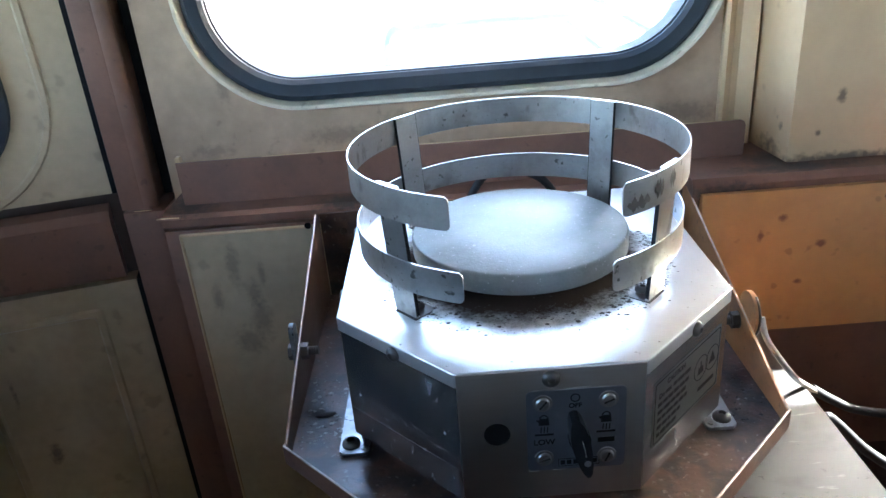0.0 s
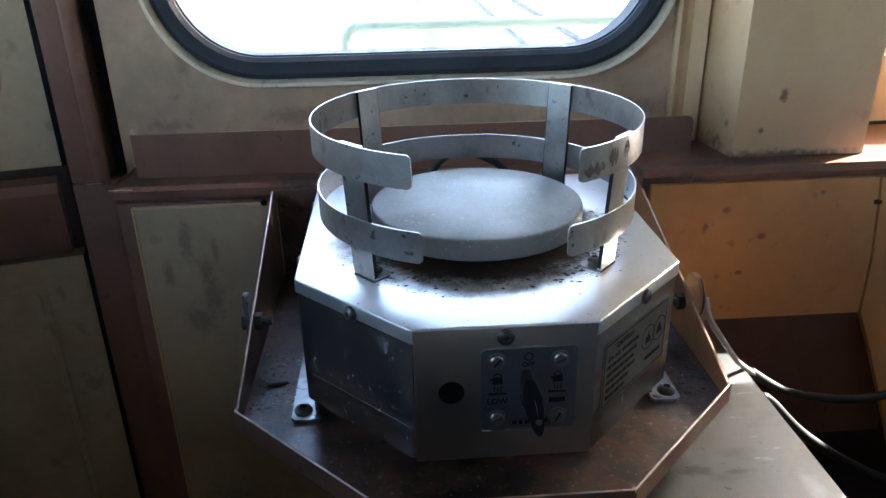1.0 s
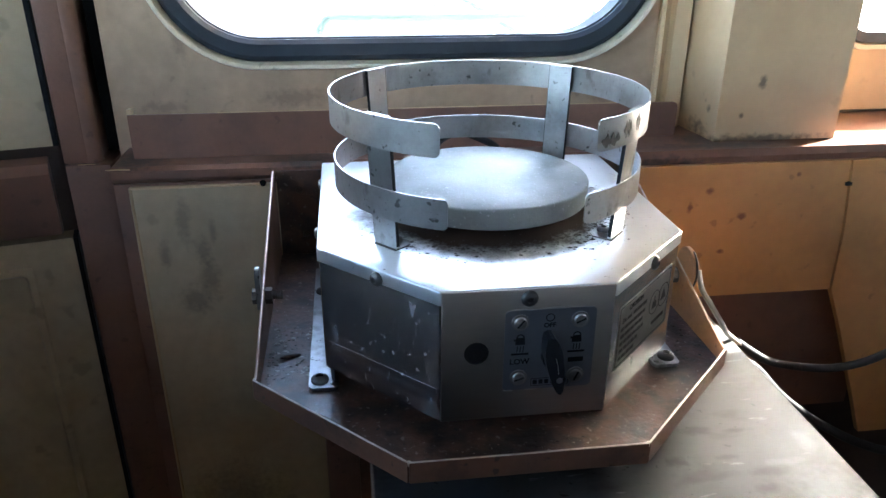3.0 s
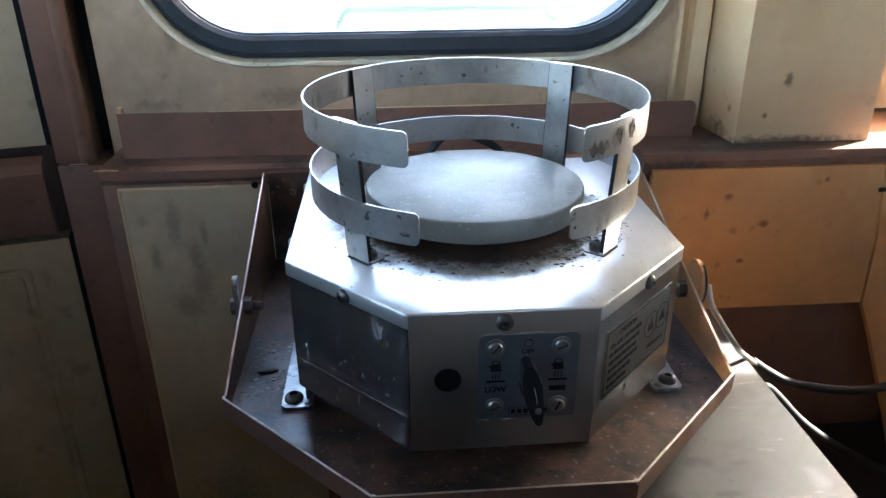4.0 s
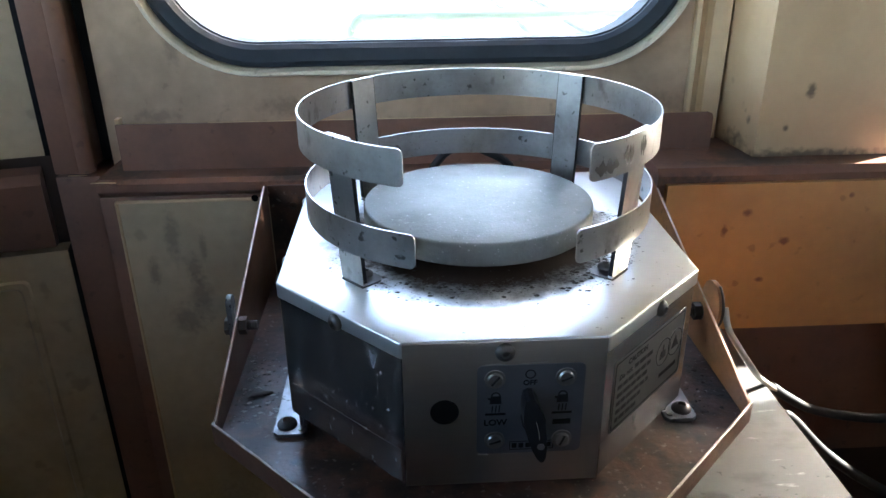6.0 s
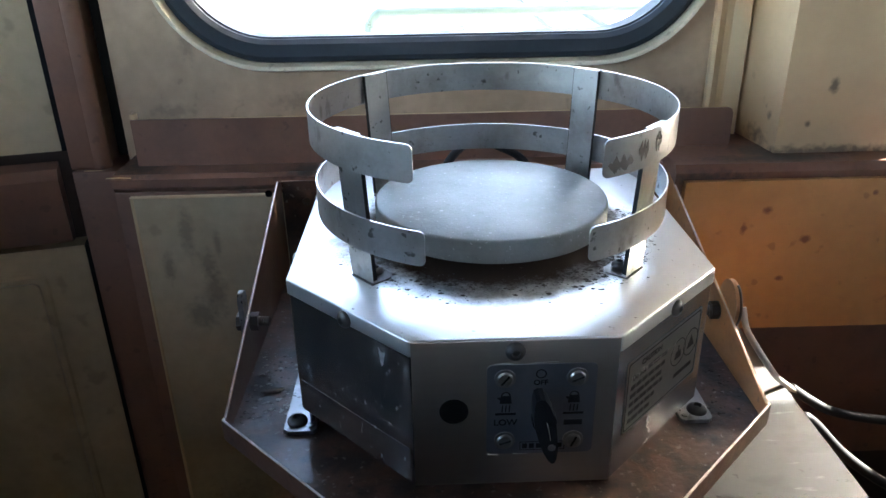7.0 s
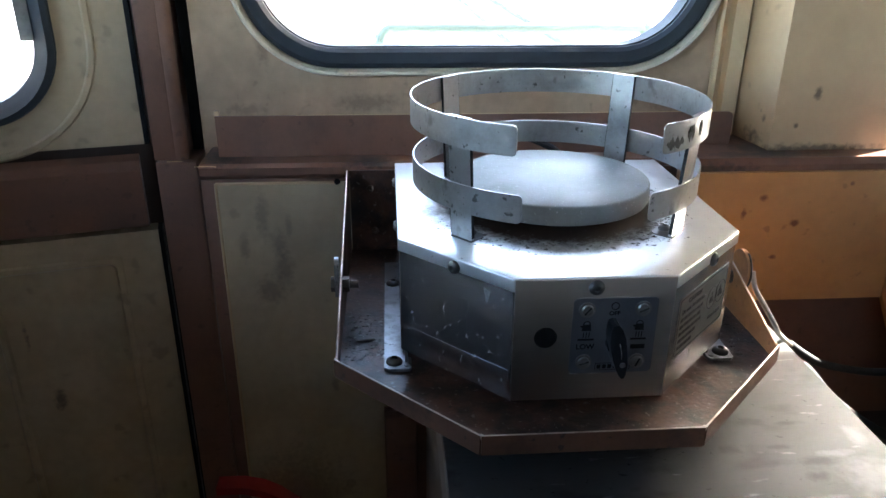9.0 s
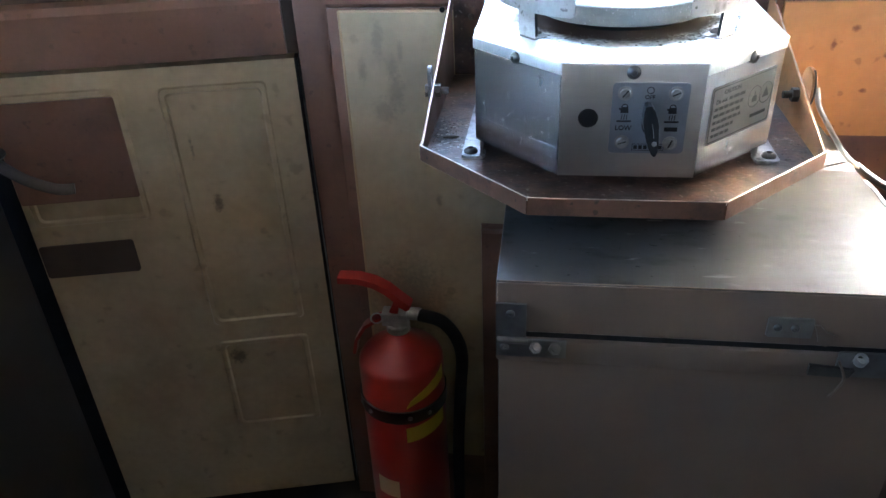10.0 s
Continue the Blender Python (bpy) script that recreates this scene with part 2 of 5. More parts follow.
stain(COUNTER, [((0.175, -0.19, 1.009), (0.032, 0.030, 0.02)), ((0.115, -0.213, 1.009), (0.020, 0.004, 0.02)), ((0.19, -0.13, 1.009), (0.010, 0.020, 0.02)), ((0.155, -0.155, 1.009), (0.020, 0.006, 0.02)), ((0.195, -0.215, 1.009), (0.020, 0.012, 0.02))], (0.15, 0.157, 0.157), 0.5)
streaks(DISC, (0.30, 0.30, 0.29), 26, 0.50, 0.72, 0.35)
streaks(DISC, (0.25, 0.25, 0.24), 120, 0.54, 0.66, 0.45)
streaks(DISC, (0.50, 0.50, 0.48), 330, 0.66, 0.70, 0.6, (1, 1, 1), 11.0, True)
streaks(DISC, (0.09, 0.085, 0.078), 60, 0.62, 0.76, 0.25, (1, 1, 1), 5.0)
streaks(DISC, (0.05, 0.047, 0.043), 160, 0.73, 0.76, 0.8, (1, 1, 1), 2.0)
streaks(HOOP, (0.09, 0.075, 0.06), 60, 0.62, 0.74, 0.6, (1, 1, 0.7), 6.0, True)
streaks(HOOP, (0.10, 0.09, 0.08), 260, 0.68, 0.73, 0.6, (1, 1, 1), 1.0, True)
streaks(TRAY, (0.013, 0.010, 0.008), 38, 0.47, 0.62, 0.88, (1, 1, 1), 7.0)
streaks(TRAY, (0.24, 0.215, 0.19), 150, 0.62, 0.70, 0.55, (1, 1, 1), 2.0)
streaks(TRAY, (0.36, 0.24, 0.18), 170, 0.70, 0.74, 0.7)
COPPER.node_tree.nodes["Principled BSDF"].inputs["Specular IOR Level"].default_value = 0.2
for m in (TRAY, CABLE_BLACK):
    m.node_tree.nodes["Principled BSDF"].inputs["Specular IOR Level"].default_value = 0.35
COUNTER.node_tree.nodes["Principled BSDF"].inputs["Specular IOR Level"].default_value = 0.42
# same stainless for the sides, dimmer and bluish light put into the base
SIDE = surface("blue_lit_brushed_stainless", (0.49, 0.500, 0.512), 0.26, 1.0, dark=(0.36, 0.365, 0.37), amount=0.4, scale=14, grain=420, grain_amount=0.18, bump=0.06, stretch=(0.06, 0.06, 1.0))
CASING = streaks(own(SIDE, "splashed_stainless"), (0.55, 0.54, 0.51), 330, 0.61, 0.70, 0.30, (1.0, 1.0, 0.5), 0.0, True)
streaks(CASING, (0.60, 0.59, 0.56), 120, 0.66, 0.74, 0.26, (1.0, 1.0, 0.4), 8.0, True)
streaks(CASING, (0.58, 0.58, 0.57), 70, 0.58, 0.80, 0.25, (1.0, 1.0, 0.16), 3.0, True)
streaks(CASING, (0.16, 0.12, 0.09), 40, 0.66, 0.76, 0.55, (1.0, 1.0, 0.5), 5.0, True)

GLASS = bpy.data.materials.new("window_glass")
GLASS.use_nodes = True
gb = GLASS.node_tree.nodes["Principled BSDF"]
gb.inputs["Transmission Weight"].default_value = 1.0
gb.inputs["Roughness"].default_value = 0.0
gb.inputs["IOR"].default_value = 1.01
gb.inputs["Base Color"].default_value = (0.97, 0.98, 0.98, 1)


# ---- building blocks ----
ROOT = {}


def thing(name, at, label, category, group="", kind=""):
    ob = new(name)
    ob.empty_display_size = 0.05
    ob.location = at
    ROOT[ob] = Vector(at)
    return tagged(ob, label, category, group, kind)


def part(name, bm, material, parent=None, label=""):
    """Links a bmesh, given in world places, as one mesh under a thing or a part."""
    at = ROOT.get(parent, Vector())
    bmesh.ops.recalc_face_normals(bm, faces=bm.faces)
    bm.transform(Matrix.Translation(-at))
    me = bpy.data.meshes.new(name)
    bm.to_mesh(me)
    bm.free()
    me.materials.append(material)
    for p in me.polygons:
        p.use_smooth = True
    me.set_sharp_from_angle(angle=radians(35))
    ob = new(name, me)
    if parent:
        ob.parent = parent
    ROOT[ob] = at
    if label:
        ob["label"] = label
    return ob


def solid(name, bm, material, label, category="", kind="", group=""):
    return tagged(part(name, bm, material), label, category, group, kind)


def soften(bm, width, seg=2):
    if width > 0:
        edges = [e for e in bm.edges if len(e.link_faces) == 2 and e.calc_face_angle(0) > 0.5]
        bmesh.ops.bevel(bm, geom=edges, offset=width, segments=seg, affect="EDGES", profile=0.6, clamp_overlap=True)
    return bm


def box(x0, x1, y0, y1, z0, z1, bev=0.0015, seg=2):
    bm = bmesh.new()
    bmesh.ops.create_cube(bm, size=1)
    for v in bm.verts:
        v.co = Vector(((x0 + x1) / 2 + v.co.x * (x1 - x0), (y0 + y1) / 2 + v.co.y * (y1 - y0), (z0 + z1) / 2 + v.co.z * (z1 - z0)))
    return soften(bm, bev, seg)


def prism(points, thick, frame_m, bev=0.0, seg=2):
    """A flat outline in its own u, v, pushed out by thick along w; frame_m places u, v, w in the world."""
    bm = bmesh.new()
    low = [bm.verts.new((u, v, 0)) for u, v in points]
    top = [bm.verts.new((u, v, thick)) for u, v in points]
    n = len(points)
    bm.faces.new(low[::-1])
    bm.faces.new(top)
    for i in range(n):
        bm.faces.new((low[i], low[(i + 1) % n], top[(i + 1) % n], top[i]))
    soften(bm, bev, seg)
    bm.transform(frame_m)
    return bm


def axes(origin, u, v):
    u, v = Vector(u).normalized(), Vector(v).normalized()
    w = u.cross(v)
    m = Matrix((u, v, w)).transposed().to_4x4()
    m.translation = origin
    return m


def facing(origin, normal):
    """Axes whose w points along normal."""
    n = Vector(normal).normalized()
    side = Vector((0, 0, 1)) if abs(n.z) < 0.9 else Vector((0, 1, 0))
    u = side.cross(n).normalized()
    return axes(origin, u, n.cross(u))


def lathe(profile, m, seg=24):
    """Turned body: rows of (radius, height) about w."""
    bm = bmesh.new()
    rings = []
    for r, h in profile:
        if r < 1e-6:
            rings.append([bm.verts.new((0, 0, h))])
        else:
            rings.append([bm.verts.new((r * math.cos(2 * math.pi * i / seg), r * math.sin(2 * math.pi * i / seg), h)) for i in range(seg)])
    for a, b in zip(rings, rings[1:]):
        for i in range(seg):
            j = (i + 1) % seg
            if len(a) == 1 and len(b) > 1:
                bm.faces.new((a[0], b[i], b[j]))
            elif len(b) == 1 and len(a) > 1:
                bm.faces.new((a[i], a[j], b[0]))
            elif len(a) > 1:
                bm.faces.new((a[i], a[j], b[j], b[i]))
    bm.transform(m)
    return bm


def tube(points, r, seg=10, flat=1.0):
    pts = [Vector(p) for p in points]
    fine = []
    for i in range(len(pts) - 1):
        p0, p1, p2, p3 = pts[max(i - 1, 0)], pts[i], pts[i + 1], pts[min(i + 2, len(pts) - 1)]
        for k in range(8):
            t = k / 8
            fine.append(0.5 * ((2 * p1) + (p2 - p0) * t + (2 * p0 - 5 * p1 + 4 * p2 - p3) * t * t + (3 * p1 - p0 - 3 * p2 + p3) * t ** 3))
    fine.append(pts[-1])
    bm = bmesh.new()
    rings, side = [], None
    for i, p in enumerate(fine):
        d = (fine[min(i + 1, len(fine) - 1)] - fine[max(i - 1, 0)]).normalized()
        if side is None:
            side = d.orthogonal().normalized()
        side = (side - d * side.dot(d)).normalized()
        up = d.cross(side)
        rings.append([bm.verts.new(p + side * r * math.cos(2 * math.pi * k / seg) + up * r * flat * math.sin(2 * math.pi * k / seg)) for k in range(seg)])
    for a, b in zip(rings, rings[1:]):
        for k in range(seg):
            bm.faces.new((a[k], a[(k + 1) % seg], b[(k + 1) % seg], b[k]))
    bm.faces.new(rings[0][::-1])
    bm.faces.new(rings[-1])
    return bm


def rrect(x0, x1, z0, z1, r, n=12):
    out = []
    for cx, cz, a0 in ((x1 - r, z1 - r, 0), (x0 + r, z1 - r, 90), (x0 + r, z0 + r, 180), (x1 - r, z0 + r, 270)):
        for k in range(n + 1):
            a = radians(a0 + 90 * k / n)
            out.append((cx + r * math.cos(a), cz + r * math.sin(a)))
    return out


def band(outlines, m):
    """Skin through closed outlines of equal length, each (points, depth), closed from the last to the first."""
    bm = bmesh.new()
    rings = [[bm.verts.new((u, v, d)) for u, v in pts] for pts, d in outlines]
    for a, b in zip(rings, rings[1:] + rings[:1]):
        n = len(a)
        for i in range(n):
            j = (i + 1) % n
            bm.faces.new((a[i], a[j], b[j], b[i]))
    bm.transform(m)
    return bm


def holed(rect, hole, thick, m, n=12):
    """A plate with a rounded opening right through it."""
    a, b = rrect(*rect, 0.0006, n), rrect(*hole, n)
    return band([(a, 0), (b, 0), (b, thick), (a, thick)], m)


def merge(*bms):
    out = bms[0]
    for b in bms[1:]:
        me = bpy.data.meshes.new("tmp")
        b.to_mesh(me)
        b.free()
        out.from_mesh(me)
        bpy.data.meshes.remove(me)
    return out


def lettering(text, size, m):
    cu = bpy.data.curves.new("text", "FONT")
    cu.body, cu.size, cu.align_x, cu.align_y, cu.extrude, cu.offset = text, size, "CENTER", "CENTER", 0.0002, size * 0.03
    ob = bpy.data.objects.new("text", cu)
    scene.collection.objects.link(ob)
    me = bpy.data.meshes.new_from_object(ob.evaluated_get(bpy.context.evaluated_depsgraph_get()))
    bpy.data.objects.remove(ob)
    bm = bmesh.new()
    bm.from_mesh(me)
    bpy.data.meshes.remove(me)
    bm.transform(m)
    return bm


def bar(m, u0, u1, v0, v1, t=0.0003):
    return prism([(u0, v0), (u1, v0), (u1, v1), (u0, v1)], t, m)


def button_screw(name, at, normal, r, parent, material=None, washer=0.0):
    """Dome-headed screw with a hex socket, on a washer where it has one."""
    m = facing(at, normal)
    prof = [(r, 0), (r, r * 0.18)] + [(r * math.cos(radians(a)) * 0.98, r * (0.18 + 0.5 * math.sin(radians(a)))) for a in (15, 35, 50, 62)]
    prof += [(r * 0.42, r * 0.64), (r * 0.40, r * 0.25), (0, r * 0.22)]
    s = part(name, lathe(prof, m, 18), material or SCREW, parent)
    if washer:
        part("washer", lathe([(washer, -0.0001), (washer, 0.0009), (r * 0.9, 0.0011), (r * 0.9, -0.0001)], m, 20), BAR, s)
    return s


def slot_screw(name, at, normal, r, parent):
    """Pan-headed screw with a cut slot."""
    m = facing(at, normal)
    s = part(name, lathe([(r * 1.35, 0), (r * 1.35, 0.0008), (r, 0.0010), (r, 0.0016), (r * 0.86, 0.0026), (0, 0.0030)], m, 20), SCREW, parent)
    a = radians(random.uniform(15, 75))
    mm = m @ Matrix.Rotation(a, 4, "Z") @ Matrix.Translation((0, 0, 0.0026))
    part("slot", bar(mm, -r * 0.8, r * 0.8, -r * 0.13, r * 0.13, 0.0006), BLACK, s)
    return s


def hex_nut(name, at, normal, r, h, parent, material=None, stud=0.0):
    m = facing(at, normal)
    pts = [(r * math.cos(radians(60 * k)), r * math.sin(radians(60 * k))) for k in range(6)]
    s = part(name, prism(pts, h, m, r * 0.08), material or DARK_STEEL, parent)
    if stud:
        part("thread", lathe([(0, 0)] + [(r * (0.5 if k % 2 else 0.56), h + stud * k / 9) for k in range(10)] + [(0, h + stud)], m, 14), material or DARK_STEEL, s)
    return s


# ---- setting ----
FZ = -0.12            # floor level
WALL_Y = 0.955
XZ = axes((0, 0, 0), (1, 0, 0), (0, 0, 1))          # u = x, v = z, w = -y


def at_y(y):
    return axes((0, y, 0), (1, 0, 0), (0, 0, 1))


solid("floor", box(-1.6, 2.2, -1.6, 1.3, FZ - 0.06, FZ, 0), FLOOR, "dark worn cab floor", "floor", "structure")
solid("ceiling", box(-1.6, 2.2, -1.6, 1.3, 2.05, 2.11, 0), DIM_WALL, "dull cream cab ceiling", "ceiling", "structure")
# unseen opening, added to let in fill light from behind
REAR_FILL = (0.55, 1.25, 1.46, 1.93, 0.10)
solid("wall_rear", holed((-1.6, 2.2, FZ, 2.05), REAR_FILL, -0.06, at_y(-1.66)), CAB_WALL, "unseen plain rear wall with an opening added for fill light", "wall", "structure")
# unseen wall added behind the camera to hold back the rear light
solid("wall_unseen_bulkhead", box(-1.6, 2.2, -0.54, -0.50, FZ, 1.35, 0.004), BULKHEAD, "unseen dark half-height wall added to block and reflect light", "wall", "structure")
# the east opening is unseen too, added for light on the chest
solid("wall_east", holed((-1.66, 1.3, FZ, 2.05), (-0.12, 0.22, 1.42, 1.80, 0.08), 0.06, axes((2.2, 0, 0), (0, 1, 0), (0, 0, 1))), CAB_WALL, "plain cab side wall with a window opening", "wall", "structure")
solid("wall_west", holed((-1.66, 1.3, FZ, 2.05), (-1.1, 0.30, 1.38, 1.92, 0.08), -0.06, axes((-1.6, 0, 0), (0, 1, 0), (0, 0, 1))), CAB_WALL, "plain cab side wall with a window opening", "wall", "structure")
# unseen wall added to give the right chamfer a mid-grey reflection
solid("wall_unseen_reflector", box(1.0, 1.04, -0.50, 0.80, FZ, 1.16, 0.004), REFLECTOR, "unseen grey-cream wall added for the casing to reflect", "wall", "structure")
# three added pieces keep side light off the lower door; blue tints the chamfer
solid("wall_added_shade_end", box(-0.99, -0.95, 0.504, 0.80, FZ, 1.31, 0), BULKHEAD, "dark wall end added to shade the lower door", "wall", "structure")
solid("wall_unseen_shade_foot", box(-0.99, -0.948, -0.50, 0.50, FZ, 0.80, 0.002), FLOOR, "unseen dark panel added to cut light low down", "wall", "structure")
solid("wall_unseen_shade", box(-0.99, -0.95, -0.50, 0.50, 0.803, 1.31, 0), SLATE, "unseen slate-blue half-height wall added to shade the door and tint reflections", "wall", "structure")
solid("wall_outer_low", box(-0.40, 2.2, 1.10, 1.16, FZ, 1.16, 0), CAB_WALL, "outer cab wall below the windows", "wall", "structure")
solid("wall_outer_step", box(-1.6, -0.405, 1.10, 1.16, FZ, 0.92, 0), CAB_WALL, "outer wall below the door window", "wall", "structure")
# added fin outside the wall, kept out of view by the pillar
solid("wall_unseen_fin", box(0.552, 0.64, 1.165, 1.43, FZ, 2.05, 0.01), CAB_WALL, "unseen outer fin added behind the pillar", "wall", "structure")
solid("wall_lintel_bay", box(0.664, 2.2, 1.09, 1.16, 1.98, 2.05, 0), CAB_WALL, "outer cab wall above the side window", "wall", "structure")
solid("wall_lintel", box(-1.6, 0.66, 1.09, 1.16, 1.72, 2.05, 0), CAB_WALL, "outer cab wall above the windows", "wall", "structure")

# window wall over the ledge, with a rounded opening
WIN = (-0.2865, 0.3885, 1.1555, 1.62, 0.142)
WALL_T = 0.055
WALLM = stain(own(CREAM, "smudged_cream_wall"), [((-0.274, 0.955, 1.107), (0.035, 0.03, 0.010)), ((-0.246, 0.955, 1.194), (0.010, 0.03, 0.030)), ((-0.105, 0.955, 1.116), (0.050, 0.03, 0.014)), ((-0.021, 0.955, 1.132), (0.03, 0.03, 0.012)), ((0.344, 0.955, 1.111), (0.05, 0.03, 0.016))], (0.12, 0.085, 0.06), 0.45)
solid("wall_window", holed((-0.3395, 0.4227, 1.03, 2.05), (WIN[0] + 0.006, WIN[1] - 0.006, WIN[2] + 0.006, WIN[3] - 0.006, 0.138), -WALL_T, at_y(WALL_Y)),
      WALLM, "stained cream wall panel round the cab window", "wall", "structure")


def grow(w, d):
    return (w[0] - d, w[1] + d, w[2] - d, w[3] + d, max(0.01, w[4] + d))


win = thing("window_1", (0.05, WALL_Y, 1.158), "rounded cab window in a black rubber seal with a pale rim", "window", kind="structure")
part("rim", band([(rrect(*grow(WIN, 0.002)), -0.001), (rrect(*grow(WIN, 0.001)), 0.009), (rrect(*grow(WIN, -0.001)), 0.0145), (rrect(*grow(WIN, -0.005)), 0.0135), (rrect(*grow(WIN, -0.0080)), 0.004), (rrect(*grow(WIN, -0.0080)), -0.001)], at_y(WALL_Y)), RIM, win, "chipped ivory painted rim")
part("seal", band([(rrect(*grow(WIN, -0.0080)), -0.002), (rrect(*grow(WIN, -0.010)), 0.004), (rrect(*grow(WIN, -0.016)), 0.007), (rrect(*grow(WIN, -0.030)), 0.004),
                   (rrect(*grow(WIN, -0.0352)), -0.002), (rrect(*grow(WIN, -0.0352)), -0.050), (rrect(*grow(WIN, -0.0080)), -0.050)], at_y(WALL_Y)), RUBBER, win, "black rubber seal")
part("inner_bead", band([(rrect(*grow(WIN, -0.0347)), -0.007), (rrect(*grow(WIN, -0.0372)), -0.008), (rrect(*grow(WIN, -0.0372)), -0.013), (rrect(*grow(WIN, -0.0347)), -0.013)], at_y(WALL_Y)), RUBBER, win)
pane = part("pane", prism(rrect(*grow(WIN, -0.0350)), 0.004, at_y(WALL_Y + 0.018)), GLASS, win, "clear glass")
pane.visible_shadow = False

# moulded strip and pillar beside the window
MOULD = [(0.3863, 0.965), (0.3863, 0.946), (0.390, 0.942), (0.394, 0.945), (0.4005, 0.951), (0.409, 0.952), (0.417, 0.947), (0.4265, 0.943), (0.429, 0.946), (0.429, 0.970)]
solid("trim_moulding", prism(MOULD, 0.985, axes((0, 0, 1.0655), (1, 0, 0), (0, 1, 0)), 0.0012),
      PILLAR, "rounded cream moulding beside the window", "moulding", "structure")
PIL = [(0.4295, 0.972), (0.441, 0.859), (0.613, 0.859), (0.660, 1.07), (0.4295, 1.07)]
PILM = stain(own(PILLAR, "spotted_pillar_paint"), [((0.497, 0.859, 1.143), (0.006, 0.02, 0.009)), ((0.434, 0.88, 1.105), (0.01, 0.006, 0.007)), ((0.428, 0.89, 1.115), (0.01, 0.004, 0.005)), ((0.424, 0.90, 1.075), (0.022, 0.030, 0.016)), ((0.50, 0.859, 1.066), (0.11, 0.02, 0.009)), ((0.475, 0.859, 1.10), (0.004, 0.02, 0.004))], (0.09, 0.06, 0.04), 0.85)
solid("pillar", prism(PIL, 0.985, axes((0, 0, 1.0655), (1, 0, 0), (0, 1, 0)), 0.006, 4), PILM, "pale yellow painted cab pillar with rust spots", "pillar", "structure")

# right-hand window bay
BAY_Y = 1.0
RW = (0.68, 1.75, 1.168, 1.432, 0.05)
solid("wall_bay", holed((0.645, 2.2, 1.055, 2.05), (RW[0] + 0.003, RW[1] - 0.003, RW[2] + 0.003, RW[3] - 0.003, 0.05), -0.06, at_y(BAY_Y)), PILLAR, "pale painted wall under the side window", "wall", "structure")
bay = thing("window_2", (1.2, BAY_Y, 1.168), "wide side window in a grey rubber seal", "window", kind="structure")
part("rim", band([(rrect(*grow(RW, 0.009)), -0.001), (rrect(*grow(RW, 0.008)), 0.006), (rrect(*grow(RW, 0.001)), 0.008), (rrect(*RW), -0.001)], at_y(BAY_Y)), RIM, bay, "pale painted rim")
part("seal", band([(rrect(*RW), -0.002), (rrect(*grow(RW, -0.003)), 0.007), (rrect(*grow(RW, -0.017)), 0.007), (rrect(*grow(RW, -0.020)), 0.003), (rrect(*grow(RW, -0.024)), -0.055), (rrect(*RW), -0.055)], at_y(BAY_Y)), GREY_RUBBER, bay, "grey rubber seal")
bp = part("pane", prism(rrect(*grow(RW, -0.0235)), 0.004, at_y(BAY_Y + 0.04)), GLASS, bay, "clear glass")
bp.visible_shadow = False
solid("trim_bay_grime", box(0.66, 2.2, BAY_Y - 0.004, BAY_Y - 0.0003, 1.0655, 1.0690, 0.001), GRIME, "dark grimy joint under the bay wall", "joint", "structure")

# brown ledge under the windows
LEDGE = [(0.824, 1.040), (0.822, 1.056), (0.828, 1.0645), (1.03, 1.0650), (1.03, 1.020), (0.84, 1.020)]
LEDM = stain(own(BROWN, "grimy_brown_ledge"), [((0.425, 0.875, 1.065), (0.030, 0.035, 0.02)), ((0.44, 0.845, 1.065), (0.10, 0.014, 0.01)), ((0.36, 0.83, 1.05), (0.06, 0.02, 0.01))], (0.05, 0.04, 0.035), 0.85)
solid("ledge", prism(LEDGE, 1.88, axes((0.317, 0, 0), (0, 1, 0), (0, 0, 1)), 0.003, 3), LEDM, "red-brown painted ledge under the windows", "ledge", "structure")
solid("trim_rail", prism([(0.868, 1.034), (0.862, 1.040), (0.862, 1.050), (0.868, 1.0545), (0.98, 1.0545), (0.98, 1.034)], 0.644, axes((-0.3275, 0, 0), (0, 1, 0), (0, 0, 1)), 0.002), stain(own(BROWN, "crusted_brown_rail"), [((-0.10, 0.87, 1.054), (0.035, 0.03, 0.008)), ((-0.30, 0.90, 1.054), (0.04, 0.05, 0.008))], (0.03, 0.025, 0.02), 0.9),
      "red-brown rail over the cream panel", "trim", "structure")

# gutter strip on the ledge
gut = thing("gutter_strip", (0.05, 0.9, 1.05), "folded red-brown metal strip standing along the window ledge", "metal strip")
part("front_flange", prism([(-0.308, 1.0485), (0.4045, 1.0485), (0.4045, 1.1035), (0.4024, 1.1085), (0.3975, 1.1105), (-0.308, 1.1105)], 0.003, at_y(0.9035), 0.0006), BROWN, gut)
part("worn_edge", tube([(-0.20, 0.9018, 1.1107), (0.10, 0.9018, 1.1108), (0.396, 0.9018, 1.1107)], 0.0007, 6), PILLAR, gut, "pale worn edge")
part("foot_flange", box(-0.306, 0.4035, 0.9037, 0.913, 1.0546, 1.0575, 0.0006), BROWN, gut)
part("end_lug", box(-0.309, -0.303, 0.9037, 0.9145, 1.098, 1.1165, 0.001), PILLAR, gut, "bare chipped end lug")

# post between window wall and door
solid("post_upper", merge(box(-0.404, -0.373, 0.930, 0.999, 1.042, 2.05, 0.003), tube([(-0.371, 0.943, 1.042), (-0.371, 0.943, 2.05)], 0.013, 14), box(-0.373, -0.366, 0.945, 0.999, 1.042, 2.05, 0.001)), BROWN,
      "red-brown painted post with a rounded edge", "post", "structure")
